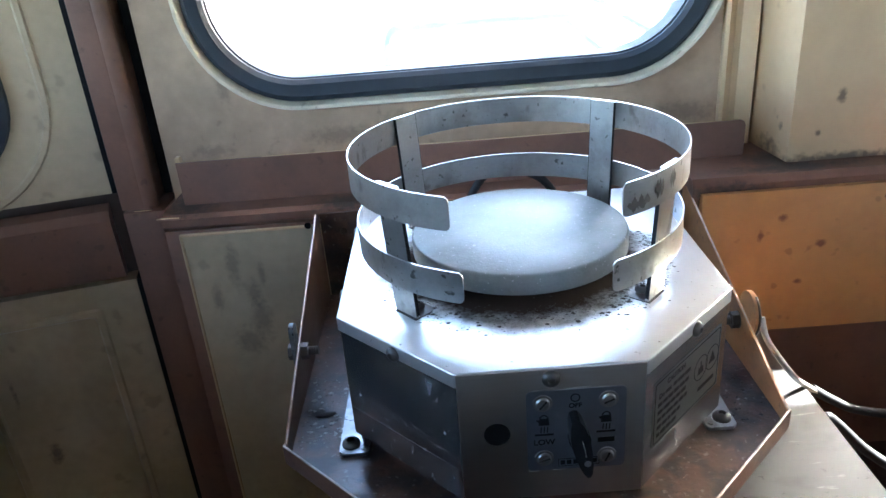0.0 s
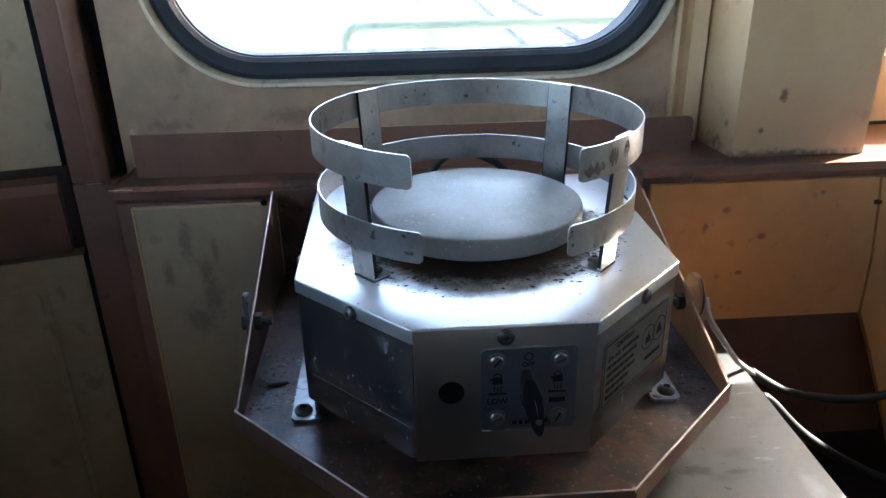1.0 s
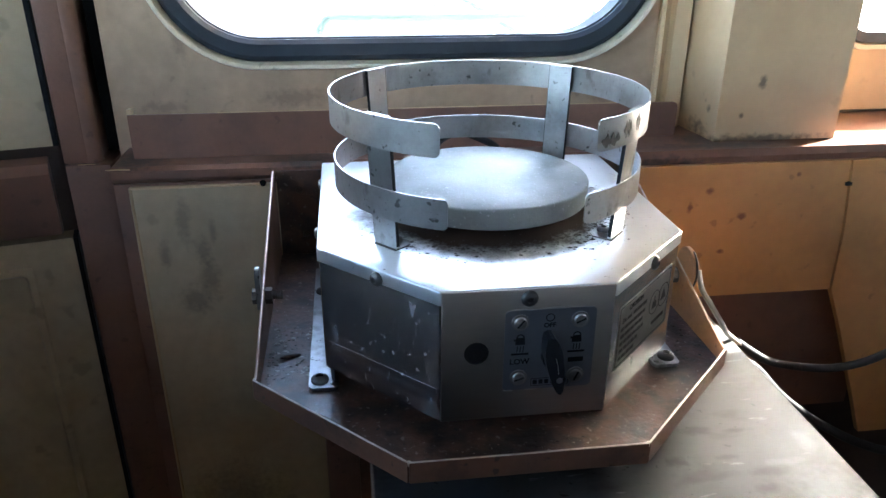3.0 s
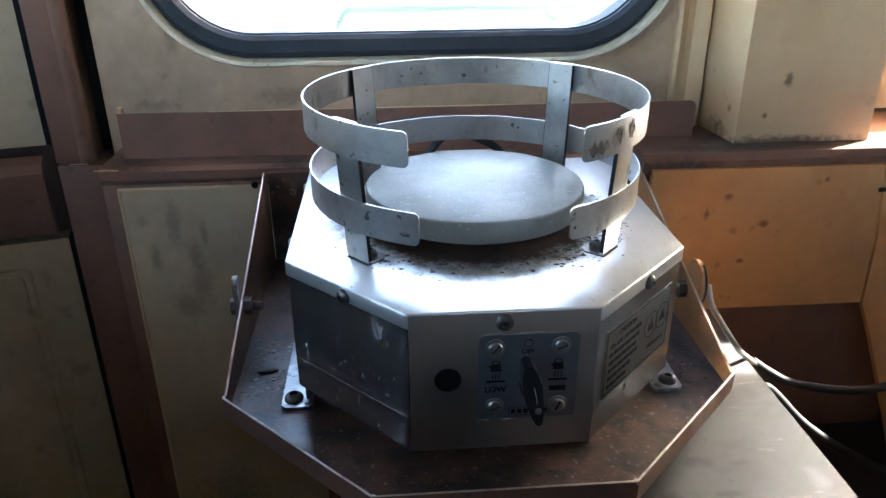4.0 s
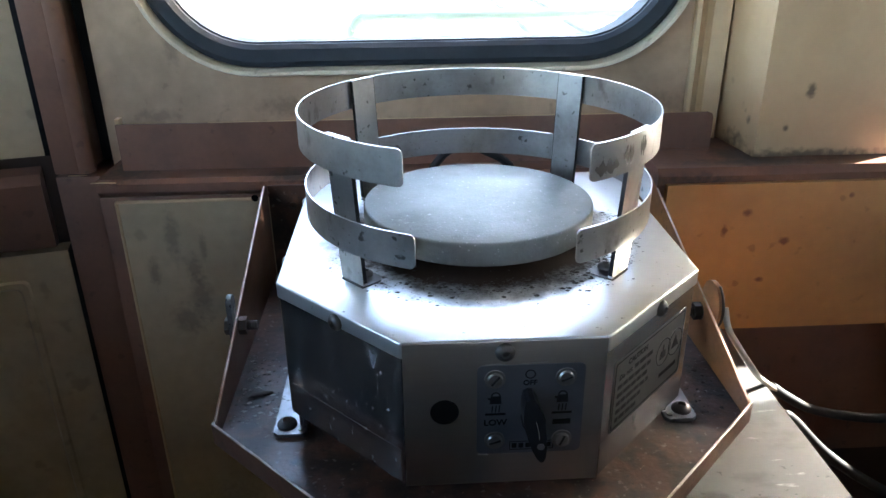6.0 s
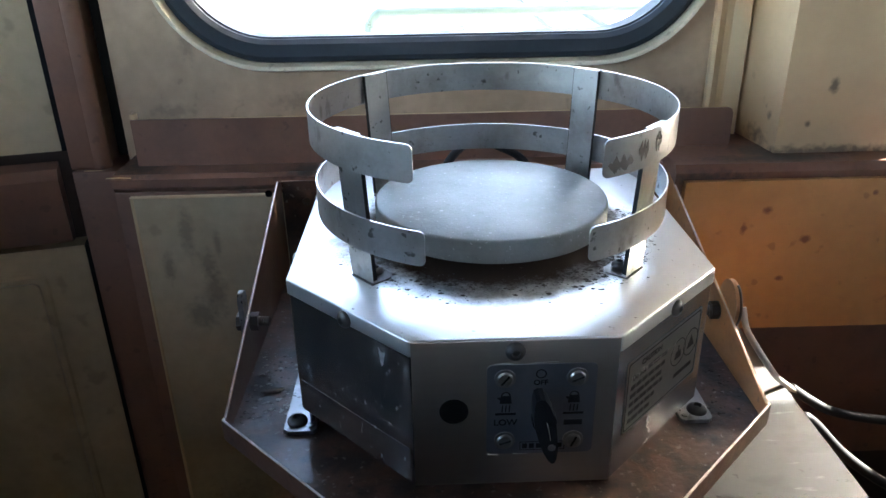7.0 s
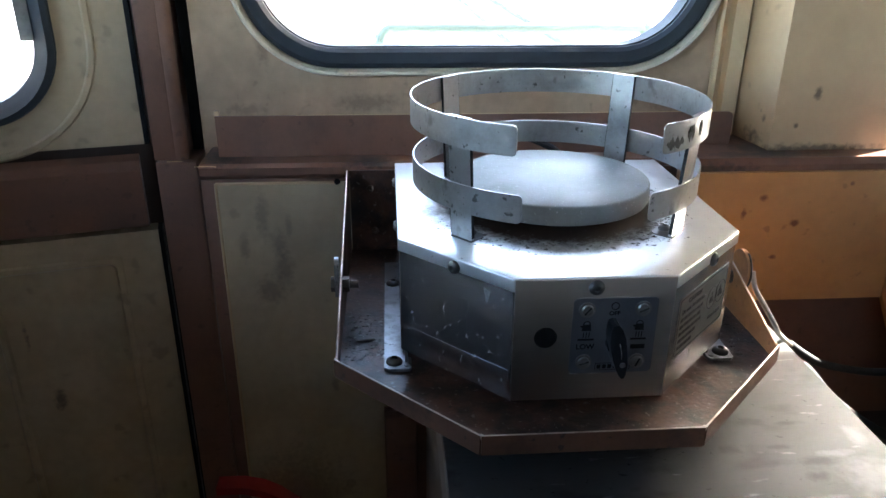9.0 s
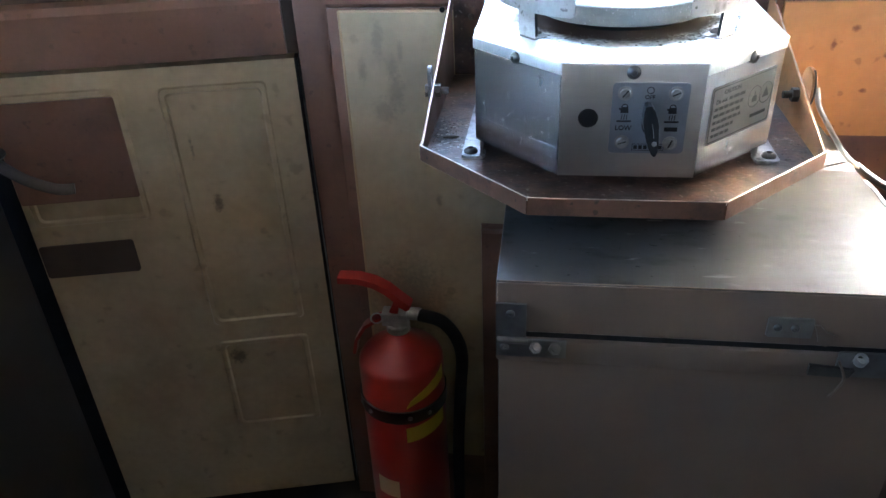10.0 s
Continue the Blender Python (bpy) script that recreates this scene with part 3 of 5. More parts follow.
# black strip added as the shadow between post and window wall
solid("trim_shadow_gap", box(-0.3580, -0.3398, 0.968, 0.998, 1.0500, 2.05, 0.003), BLACK, "black strip standing in for the shadow gap beside the post", "rubber strip", "structure")
solid("trim_chip", tube([(-0.387, 0.9290, 1.0407), (-0.376, 0.9285, 1.0411), (-0.365, 0.9293, 1.0407)], 0.0008, 6), PILLAR, "pale chipped paint at the post joint", "chip", "structure")
solid("trim_chip", tube([(-0.332, 0.8612, 1.0530), (-0.318, 0.8608, 1.0535), (-0.304, 0.8612, 1.0528)], 0.0008, 6), PILLAR, "pale chipped paint on the rail end", "chip", "structure")
solid("post_lower", box(-0.402, -0.346, 0.926, 0.999, FZ, 1.0405, 0.002), BROWN, "red-brown painted lower post", "post", "structure")
# backing painted black for the shade deep in the gap
solid("wall_recess", box(-0.48, -0.31, 1.002, 1.02, FZ, 2.05, 0), BLACK, "black board painted as the shade in the gap beside the door", "wall", "structure")

# cream cupboard panel under the window
PANEL = [(-0.308, 0.10), (-0.0935, 0.10), (-0.0935, 0.668), (-0.02, 0.668), (-0.02, 1.0295), (-0.308, 1.0295)]
pan = thing("cupboard_panel", (-0.2, 0.86, 0.1), "stained cream metal cupboard panel with a pale worn edge", "panel", kind="structure")
PANM = stain(own(CREAM_DOOR, "smeared_cream_panel"), [((-0.050, 0.0, 0.885), (0.010, 0.03, 0.036)), ((-0.078, 0.0, 0.839), (0.008, 0.03, 0.022)), ((-0.030, 0.0, 0.842), (0.011, 0.03, 0.022)), ((-0.016, 0.0, 0.869), (0.005, 0.03, 0.020)), ((-0.026, 0.0, 0.805), (0.014, 0.03, 0.032)), ((-0.047, 0.0, 0.771), (0.022, 0.03, 0.022)), ((0.035, 0.0, 0.61), (0.006, 0.03, 0.015)), ((-0.03, 0.0, 0.40), (0.08, 0.03, 0.10))], (0.12, 0.095, 0.07), 0.5)
part("sheet", prism(PANEL, 0.005, at_y(0.865), 0.0012), PANM, pan)
part("edge_bead", merge(tube([(-0.3075, 0.8605, 0.12), (-0.3075, 0.8605, 1.0290)], 0.0022, 8), tube([(-0.3075, 0.8605, 1.0290), (-0.15, 0.8605, 1.0290)], 0.0022, 8)), PILLAR, pan, "pale worn edge")
part("corner_hole", lathe([(0.0042, 0), (0.0042, 0.0006), (0, 0.0006)], facing((-0.1470, 0.8582, 1.0310), (0, -1, 0)), 20), VOID, pan, "dark drilled hole")
solid("wall_backing", box(-0.328, 0.36, 0.866, 0.90, FZ, 1.033, 0.001), BROWN, "red-brown frame behind the panel", "wall", "structure")
solid("trim_batten", box(-0.0920, -0.045, 0.848, 0.8655, FZ, 0.655, 0.002), BROWN, "short brown batten beside the cupboard panel", "batten", "structure")

# tan panels right of the hotplate
solid("panel_tan", prism([(0.327, 0.857), (0.6275, 0.857), (0.6260, 0.944), (0.6145, 1.0475), (0.327, 1.0475)], 0.010, at_y(0.826), 0.0015), stain(own(TAN, "spotted_tan_panel"), [((0.425, 0.816, 1.012), (0.006, 0.02, 0.006)), ((0.475, 0.816, 0.975), (0.008, 0.02, 0.006)), ((0.452, 0.816, 0.925), (0.006, 0.02, 0.004)), ((0.40, 0.816, 0.99), (0.004, 0.02, 0.008)), ((0.545, 0.816, 1.03), (0.004, 0.02, 0.004))], (0.16, 0.05, 0.03), 0.85), "orange-tan painted metal panel under the ledge", "panel", "structure")
solid("panel_tan_side", prism([(0.6165, 1.0475), (0.6280, 0.944), (0.6295, 0.857), (0.655, 0.80), (0.712, 0.66), (0.735, 0.60), (1.5, 0.60), (1.5, 1.0475)], 0.010, at_y(0.824), 0.0015), TAN,
      "orange-tan painted side panel with a cut corner", "panel", "structure")
# recess back, its shade given by the dark brown
solid("wall_kneehole", box(0.36, 1.6, 0.962, 0.98, FZ, 1.02, 0), SHADE, "brown back of the recess, darkened for its shade", "wall", "structure")
solid("wall_recess_board", box(0.395, 0.725, 0.846, 0.862, 0.634, 1.015, 0.003), BROWN, "red-brown painted board at the back of the recess", "wall", "structure")
solid("trim_notch", box(0.6135, 0.6225, 0.8135, 0.818, 1.0125, 1.0175, 0.0005), BLACK, "small dark notch in the panel seam", "notch", "structure")

# ---- cab door, slightly angled ----
DOOR_M = axes((-0.42, 0.955, 0), Vector((math.cos(radians(14)), math.sin(radians(14)), 0)), (0, 0, 1))


def on_door(w=0.0):
    return DOOR_M @ Matrix.Translation((0, 0, w))


LOW_Z = FZ + 0.003
DW = (-0.44, -0.090, 1.094, 1.60, 0.11)
door = thing("door_1", (-0.6, 0.93, FZ), "grey-cream metal cab door with pressed panels and a window", "door", kind="structure")
part("upper_leaf", holed((-0.530, -0.002, 1.060, 2.045), (DW[0] + 0.004, DW[1] - 0.004, DW[2] + 0.004, DW[3] - 0.004, 0.106), -0.03, on_door()), CREAM_DOOR, door)
part("pressed_rib", band([(rrect(*grow(DW, 0.047)), -0.001), (rrect(*grow(DW, 0.044)), 0.0025), (rrect(*grow(DW, 0.038)), 0.0025), (rrect(*grow(DW, 0.034)), -0.001)], on_door()), CREAM_DOOR, door)
part("seal", band([(rrect(*DW), -0.002), (rrect(*grow(DW, -0.002)), 0.007), (rrect(*grow(DW, -0.010)), 0.010), (rrect(*grow(DW, -0.028)), -0.008), (rrect(*grow(DW, -0.030)), -0.032), (rrect(*DW), -0.032)], on_door()), RUBBER, door, "black rubber window seal")
dpane = part("pane", prism(rrect(*grow(DW, -0.0295)), 0.004, on_door(-0.022)), GLASS, door, "clear glass")
dpane.visible_shadow = False
part("catch", prism(rrect(-0.132, -0.116, 1.205, 1.30, 0.002, 3), 0.008, on_door(-0.012), 0.001), ZINC, door, "pale metal window catch")
part("waist_rail", prism([(0.0, 0.938), (0.020, 0.940), (0.024, 1.026), (0.016, 1.038), (0.0, 1.044)], 0.518, DOOR_M @ Matrix(((0, 0, 1, -0.530), (0, 1, 0, 0), (1, 0, 0, -0.012), (0, 0, 0, 1))), 0.003, 3), BROWN, door, "red-brown waist rail")
for z0, z1 in ((LOW_Z, 0.930), (1.060, 2.045)):
    part("edge_seal", prism([(-0.0018, z0), (0.0045, z0), (0.0045, z1), (-0.0018, z1)], 0.0305, on_door(-0.030), 0.001), BLACK, door, "black rubber edge seal")
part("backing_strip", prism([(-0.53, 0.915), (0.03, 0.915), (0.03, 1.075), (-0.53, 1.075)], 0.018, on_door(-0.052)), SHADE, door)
LOW = (-0.530, -0.002, LOW_Z, 0.930)
DOORM = stain(own(CREAM_DOOR, "smudged_door_paint"), [((0.005, -0.02, 0.787), (0.010, 0.04, 0.020)), ((-0.02, -0.02, 0.42), (0.02, 0.05, 0.02)), ((-0.02, 0.0, 0.90), (0.004, 0.04, 0.03))], (0.09, 0.065, 0.05), 0.8)
part("lower_leaf", prism([(LOW[0], LOW[2]), (LOW[1], LOW[2]), (LOW[1], LOW[3]), (LOW[0], LOW[3])], -0.03, on_door(), 0.002), DOORM, door)


def pressed(x0, x1, z0, z1):
    r = (x0, x1, z0, z1, 0.008)
    return part("pressed_panel", band([(rrect(*r, 5), -0.002), (rrect(*grow(r, -0.004), 5), 0.0035), (rrect(*grow(r, -0.011), 5), 0.004), (rrect(*grow(r, -0.016), 5), -0.002)], on_door()), CREAM_DOOR, door)


pressed(-0.243, -0.055, 0.385, 0.896)
pressed(-0.243, -0.055, 0.10, 0.345)
pressed(-0.518, -0.305, 0.645, 0.902)
part("lock_recess", prism(rrect(-0.527, -0.316, 0.695, 0.886, 0.004, 4), 0.004, on_door(0.0005), 0.0008), BROWN, door, "red-brown lock plate")
part("lower_slot", prism(rrect(-0.527, -0.353, 0.536, 0.606, 0.006, 4), 0.003, on_door(0.0005), 0.0008), SHADE, door, "dark slot plate")
part("lever", tube([DOOR_M @ Vector(p) for p in ((-0.575, 0.83, 0.02), (-0.53, 0.806, 0.045), (-0.485, 0.768, 0.050), (-0.44, 0.743, 0.046), (-0.410, 0.738, 0.040))], 0.010, 10, 0.6), DARK_STEEL, door, "worn dull lever handle")
part("spindle", tube([DOOR_M @ Vector(p) for p in ((-0.53, 0.80, -0.004), (-0.53, 0.806, 0.045))], 0.010, 10), DARK_STEEL, door)
solid("wall_jamb_gap", prism([(-0.66, FZ), (-0.532, FZ), (-0.532, 2.05), (-0.66, 2.05)], 0.02, on_door(-0.035)), BLACK, "dark gap and rubber strip at the door's edge", "jamb", "structure")
solid("wall_beyond_door", prism([(-1.35, FZ), (-0.610, FZ), (-0.610, 2.05), (-1.35, 2.05)], 0.03, on_door(-0.028), 0.002), DIM_WALL, "dull cream cab wall beyond the door", "wall", "structure")

# ---- hotplate tray on the wall ----
TX, TZ = 0.0925, 0.933
T0, T1 = -0.134, 0.319
tray = thing("hotplate_tray", (TX, 0.86, TZ), "chipped copper-brown metal tray with upturned edges, bolted to the wall", "tray")
FLOOR_OUT = [(T0, 0.856), (T0, 0.544), (-0.004, 0.415), (0.189, 0.415), (T1, 0.544), (T1, 0.856)]
TRAY_FLOOR = stain(own(TRAY, "crusted_copper_brown_enamel"), [((-0.207, -0.262, 0.0), (0.018, 0.030, 0.02)), ((-0.200, -0.300, 0.0), (0.014, 0.014, 0.02)), ((-0.212, -0.225, 0.0), (0.010, 0.020, 0.02)), ((-0.030, -0.425, 0.0), (0.060, 0.012, 0.02)), ((0.205, -0.250, 0.0), (0.012, 0.020, 0.02))], (0.008, 0.007, 0.006), 0.85)
part("tray_floor", prism(FLOOR_OUT, 0.003, axes((0, 0, TZ - 0.003), (1, 0, 0), (0, 1, 0)), 0.0008), TRAY_FLOOR, tray)


def lip(name, a, b, z0=0.929, z1=0.9485):
    a, b = Vector((*a, 0)), Vector((*b, 0))
    d = (b - a)
    strip = part(name, prism([(0, z0), (d.length, z0), (d.length, z1), (0, z1)], 0.0024, axes((a.x, a.y, 0), d, (0, 0, 1)), 0.0007), COPPER, tray, "upturned tray edge")
    out = d.normalized().cross(Vector((0, 0, 1))) * 0.0012
    part("worn_edge", tube([a + out + Vector((0, 0, z1 - 0.0006)), b + out + Vector((0, 0, z1 - 0.0006))], 0.0012, 6), WORN, strip, "bright worn edge")
    return strip


lip("lip", (T0, 0.544), (-0.004, 0.415))
lip("lip", (-0.004, 0.415), (0.189, 0.415))
lip("lip", (0.189, 0.415), (T1, 0.544))
for x, y in ((T0, 0.544), (-0.004, 0.415), (0.189, 0.415), (T1, 0.544)):
    part("weld_spot", lathe([(0.0019, -0.003), (0.0018, 0.0), (0.0012, 0.0008), (0, 0.0011)], Matrix.Translation((x, y, 0.9482)), 10), WORN, tray, "bright worn corner")
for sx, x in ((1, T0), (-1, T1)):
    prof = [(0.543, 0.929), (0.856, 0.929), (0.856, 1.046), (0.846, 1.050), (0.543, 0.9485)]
    # right gusset takes the brighter copper for the glow painted on it
    g = part("side_gusset", prism(prof, 0.0026 * sx, axes((x, 0, 0), (0, 1, 0), (0, 0, 1)), 0.0007), COPPER if sx > 0 else LIT_COPPER, tray)
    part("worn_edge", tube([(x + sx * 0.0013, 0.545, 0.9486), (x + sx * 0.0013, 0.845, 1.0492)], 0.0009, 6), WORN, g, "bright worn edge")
part("back_plate", prism([(T0 + 0.004, 0.934), (T1 - 0.004, 0.934), (T1 - 0.004, 1.047), (T0 + 0.004, 1.047)], 0.003, at_y(0.857), 0.0008), TRAY, tray)
for x, z in ((-0.103, 1.022), (-0.098, 0.962), (0.288, 1.022), (0.283, 0.962)):
    button_screw("screw", (x, 0.8535, z), (0, -1, 0), 0.0046, tray, RUST)
part("under_bracket", prism([(0.44, 0.926), (0.858, 0.926), (0.858, 0.80)], 0.004, axes((TX, 0, 0), (0, 1, 0), (0, 0, 1)), 0.001), TRAY, tray)


def gusset_bolt(x, out, y, z):
    """Bolt through the side gusset with an eye lug outside and a nut inside."""
    n = (-out, 0, 0)
    hex_nut("nut", (x - out * 0.0028, y, z), n, 0.0088, 0.0075, tray, RUST, stud=0.010)
    part("washer", lathe([(0.009, 0), (0.009, 0.0012), (0.004, 0.0014), (0.004, 0)], facing((x - out * 0.0014, y, z), n), 20), DARK_STEEL, tray)
    m = axes((x + out * 0.0006, y, z), (0, 1, 0), (0, 0, 1))
    if out < 0:
        lugs = [(-0.0085, -0.012), (0.0085, -0.012)] + [(0.0085 * math.cos(radians(a)), 0.024 + 0.0085 * math.sin(radians(a))) for a in range(0, 181, 15)]
        part("lug", prism(lugs, 0.0048 * out, m, 0.0008), BAR, tray, "rounded zinc lug")
    else:
        ring = [(-0.012 + 0.021 * math.cos(radians(a)), 0.014 + 0.0235 * math.sin(radians(a))) for a in range(0, 360, 12)]
        lug = part("lug", prism(ring, 0.0045 * out, m, 0.0008), LIT_COPPER, tray, "rounded copper-brown lug")
        part("lug_rim", tube([(x + 0.0048, y - 0.012 + 0.0205 * math.cos(radians(a)), z + 0.014 + 0.0230 * math.sin(radians(a))) for a in range(110, 270, 10)], 0.0015, 8), RUST, lug, "dark worn rim")
    hex_nut("bolt_head", (x + out * 0.0040, y, z), (out, 0, 0), 0.0085, 0.006, tray, RUST)


gusset_bolt(T0, -1, 0.655, 0.977)
gusset_bolt(T1, 1, 0.662, 0.972)

# crumbs on the tray floor
def lump(bm, at, sx, sy, sz):
    """Small angular crumb."""
    k = [bm.verts.new((at[0] + sx * x * random.uniform(0.7, 1.2), at[1] + sy * y * random.uniform(0.7, 1.2), at[2] + sz * z)) for x, y, z in ((1, 0, 0), (0.3, 0.95, 0.1), (-0.8, 0.6, 0), (-0.8, -0.6, 0.1), (0.3, -0.95, 0), (0.1, 0, 1), (0, 0, -1))]
    for i in range(5):
        j = (i + 1) % 5
        bm.faces.new((k[i], k[j], k[5]))
        bm.faces.new((k[j], k[i], k[6]))


random.seed(7)
crumbs = bmesh.new()
for k in range(700):
    side = random.random()
    if side < 0.62:
        x, y = -0.127 + 0.047 * random.random() ** 1.7, random.gauss(0.605, 0.035)
    elif side < 0.85:
        x, y = random.uniform(0.275, 0.31), random.uniform(0.55, 0.62)
    else:
        x, y = random.uniform(0.02, 0.15), random.uniform(0.425, 0.447)
    r = 0.0002 + 0.0015 * random.random() ** 6
    if x < -0.127 or y < 0.556 and side < 0.62:
        continue
    lump(crumbs, (x, y, TZ + r * 0.3), r * 1.4, r * 0.9, r * 0.5)
solid("crumbs", crumbs, GRIME, "black burnt crumbs scattered on the tray", "crumbs", "stuff")
flake = bmesh.new()
bmesh.ops.create_icosphere(flake, subdivisions=2, radius=0.011, matrix=pose(-0.106, 0.603, TZ + 0.0016, 0, 4, 18) @ Matrix.Diagonal((1, 0.32, 0.14, 1)))
pale = bmesh.new()
for k in range(230):
    x, y = -0.125 + 0.045 * random.random(), 0.56 + 0.11 * random.random() ** 1.4
    if k % 4 == 0:
        x, y = random.uniform(0.01, 0.17), random.uniform(0.424, 0.446)
    s = 0.0003 + 0.0030 * random.random() ** 5
    ring = [pale.verts.new((x + s * random.uniform(0.4, 1.6) * math.cos(a), y + s * random.uniform(0.3, 1.2) * math.sin(a), TZ + 0.0003 + 0.0004 * random.random())) for a in (0, 1, 2, 3, 4, 5)]
    tip = pale.verts.new((x, y, TZ + 0.0010))
    for i in range(6):
        pale.faces.new((ring[i], ring[(i + 1) % 6], tip))
for cx, cy, r in ((-0.121, 0.628, 0.0036), (-0.116, 0.633, 0.0028), (-0.123, 0.612, 0.0025), (-0.112, 0.624, 0.0022), (-0.119, 0.645, 0.0024)):
    lump(pale, (cx, cy, TZ + 0.001), r, r * 0.7, r * 0.5)
solid("paint_flakes", pale, FLAKE, "pale flakes of dirt and limescale on the tray", "flakes", "stuff")
solid("charred_flake", flake, GRIME, "long charred flake lying on the tray", "crumb")
random.seed(3)
hx, hy = 0.278, 0.600
lint = merge(*[tube([(hx + 0.013 * math.cos(a + k * 0.8) * random.uniform(0.5, 1.0), hy + 0.018 * math.sin(a * 1.3 + k * 0.7) * random.uniform(0.6, 1.0), TZ + 0.0006 + 0.0012 * random.random()) for k in range(6)], 0.00022, 5) for a in (0.0, 1.1, 2.3, 3.9, 5.0)])
solid("lint", lint, RUST, "tangle of thin fibres on the tray", "lint")

# ---- hotplate ----
C = Vector((0.0935, 0.6235))
HX0, HX1, HY0, HY1, CH = -0.0690, 0.2565, 0.4525, 0.790, 0.0935
HZ0, HZ1 = 0.957, 1.0755
plate = thing("hotplate", (C.x, C.y, TZ), "stainless steel cab hotplate with chamfered corners and a kettle guard", "hotplate")


def outline(d):
    return [(HX0 - d, HY1 + d), (HX0 - d, HY0 + CH - d * 0.41), (HX0 + CH - d * 0.41, HY0 - d), (HX1 - CH + d * 0.41, HY0 - d), (HX1 + d, HY0 + CH - d * 0.41), (HX1 + d, HY1 + d)]


def shell(pts, z0, z1, thick):
    """Folded sheet body, open below."""
    bm = bmesh.new()
    low = [bm.verts.new((x, y, z0)) for x, y in pts]
    top = [bm.verts.new((x, y, z1)) for x, y in pts]
    n = len(pts)
    for i in range(n):
        bm.faces.new((low[i], low[(i + 1) % n], top[(i + 1) % n], top[i]))
    bm.faces.new(top)
    bmesh.ops.recalc_face_normals(bm, faces=bm.faces)
    edges = [e for e in bm.edges if len(e.link_faces) == 2]
    bmesh.ops.bevel(bm, geom=edges, offset=0.0014, segments=3, affect="EDGES", profile=0.5)
    bmesh.ops.solidify(bm, geom=bm.faces, thickness=thick)
    return bm


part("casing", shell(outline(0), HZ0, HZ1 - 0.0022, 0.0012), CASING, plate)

# stained lid: brown scorch and the plate's painted shade share one dark ring
LIDM = STEEL.copy()
LIDM.name = "stainless_lid_with_scorch_and_shade"
nt = LIDM.node_tree
bs = nt.nodes["Principled BSDF"]
bs.inputs["Specular IOR Level"].default_value = 0.12
old = bs.inputs["Base Color"].links[0].from_socket
tc = nt.nodes.new("ShaderNodeTexCoord")
length = nt.nodes.new("ShaderNodeVectorMath")
length.operation = "LENGTH"
shift = nt.nodes.new("ShaderNodeVectorMath")
shift.operation = "SUBTRACT"
shift.inputs[1].default_value = (-0.003, 0.0085, 0.1425)
nt.links.new(tc.outputs["Object"], shift.inputs[0])
nt.links.new(shift.outputs[0], length.inputs[0])
wob = nt.nodes.new("ShaderNodeTexNoise")
wob.inputs["Scale"].default_value, wob.inputs["Detail"].default_value = 36, 10
wob.inputs["Roughness"].default_value = 0.74
nt.links.new(tc.outputs["Object"], wob.inputs["Vector"])
madd = nt.nodes.new("ShaderNodeMath")
madd.operation = "MULTIPLY_ADD"
madd.inputs[1].default_value = 0.080
nt.links.new(wob.outputs["Fac"], madd.inputs[0])
nt.links.new(length.outputs["Value"], madd.inputs[2])
rng = nt.nodes.new("ShaderNodeMapRange")
rng.inputs["From Min"].default_value, rng.inputs["From Max"].default_value = 0.179, 0.142
nt.links.new(madd.outputs[0], rng.inputs["Value"])
mixn = nt.nodes.new("ShaderNodeMix")
mixn.data_type = "RGBA"
nt.links.new(rng.outputs["Result"], mixn.inputs["Factor"])
nt.links.new(old, mixn.inputs["A"])
mixn.inputs["B"].default_value = (0.026, 0.015, 0.010, 1)
nt.links.new(mixn.outputs["Result"], bs.inputs["Base Color"])
inv = nt.nodes.new("ShaderNodeMath")
inv.operation = "SUBTRACT"
inv.inputs[0].default_value = 1.0
crust = nt.nodes.new("ShaderNodeMath")
crust.operation = "POWER"
crust.inputs[1].default_value = 4.0
nt.links.new(rng.outputs["Result"], crust.inputs[0])
nt.links.new(crust.outputs[0], inv.inputs[1])
nt.links.new(inv.outputs[0], bs.inputs["Metallic"])

rough_add = nt.nodes.new("ShaderNodeMath")
rough_add.operation, rough_add.use_clamp = "MULTIPLY_ADD", True
rough_add.inputs[1].default_value = 0.5
nt.links.new(rng.outputs["Result"], rough_add.inputs[0])
for ln in list(bs.inputs["Roughness"].links):
    ln.from_node.inputs["To Min"].default_value, ln.from_node.inputs["To Max"].default_value = 0.34, 0.40
    nt.links.new(ln.from_socket, rough_add.inputs[2])
nt.links.new(rough_add.outputs[0], bs.inputs["Roughness"])
streaks(LIDM, (0.10, 0.085, 0.07), 150, 0.70, 0.74, 0.7, (1, 1, 1), 4.0, True)
lid = part("lid", shell(outline(0.0014), 1.0635, HZ1, 0.0011), LIDM, plate, "stainless lid scorched brown round the plate, with the plate's shade painted in")
S = 0.7071
button_screw("screw", (0.0935, HY0 - 0.0025, 1.0668), (0, -1, 0), 0.0068, plate, DARK_STEEL)
button_screw("screw", (HX0 + CH * 0.52 - 0.001, HY0 + CH * 0.48 - 0.001, 1.0672), (-S, -S, 0), 0.0064, plate, DARK_STEEL)
button_screw("screw", (HX1 - CH * 0.46 + 0.001, HY0 + CH * 0.54 - 0.001, 1.0662), (S, -S, 0), 0.0064, plate, DARK_STEEL)
for y in (0.60, 0.74):
    button_screw("screw", (HX0 - 0.0016, y, 1.0668), (-1, 0, 0), 0.0055, plate)
    button_screw("screw", (HX1 + 0.0016, y, 1.0668), (1, 0, 0), 0.0055, plate)
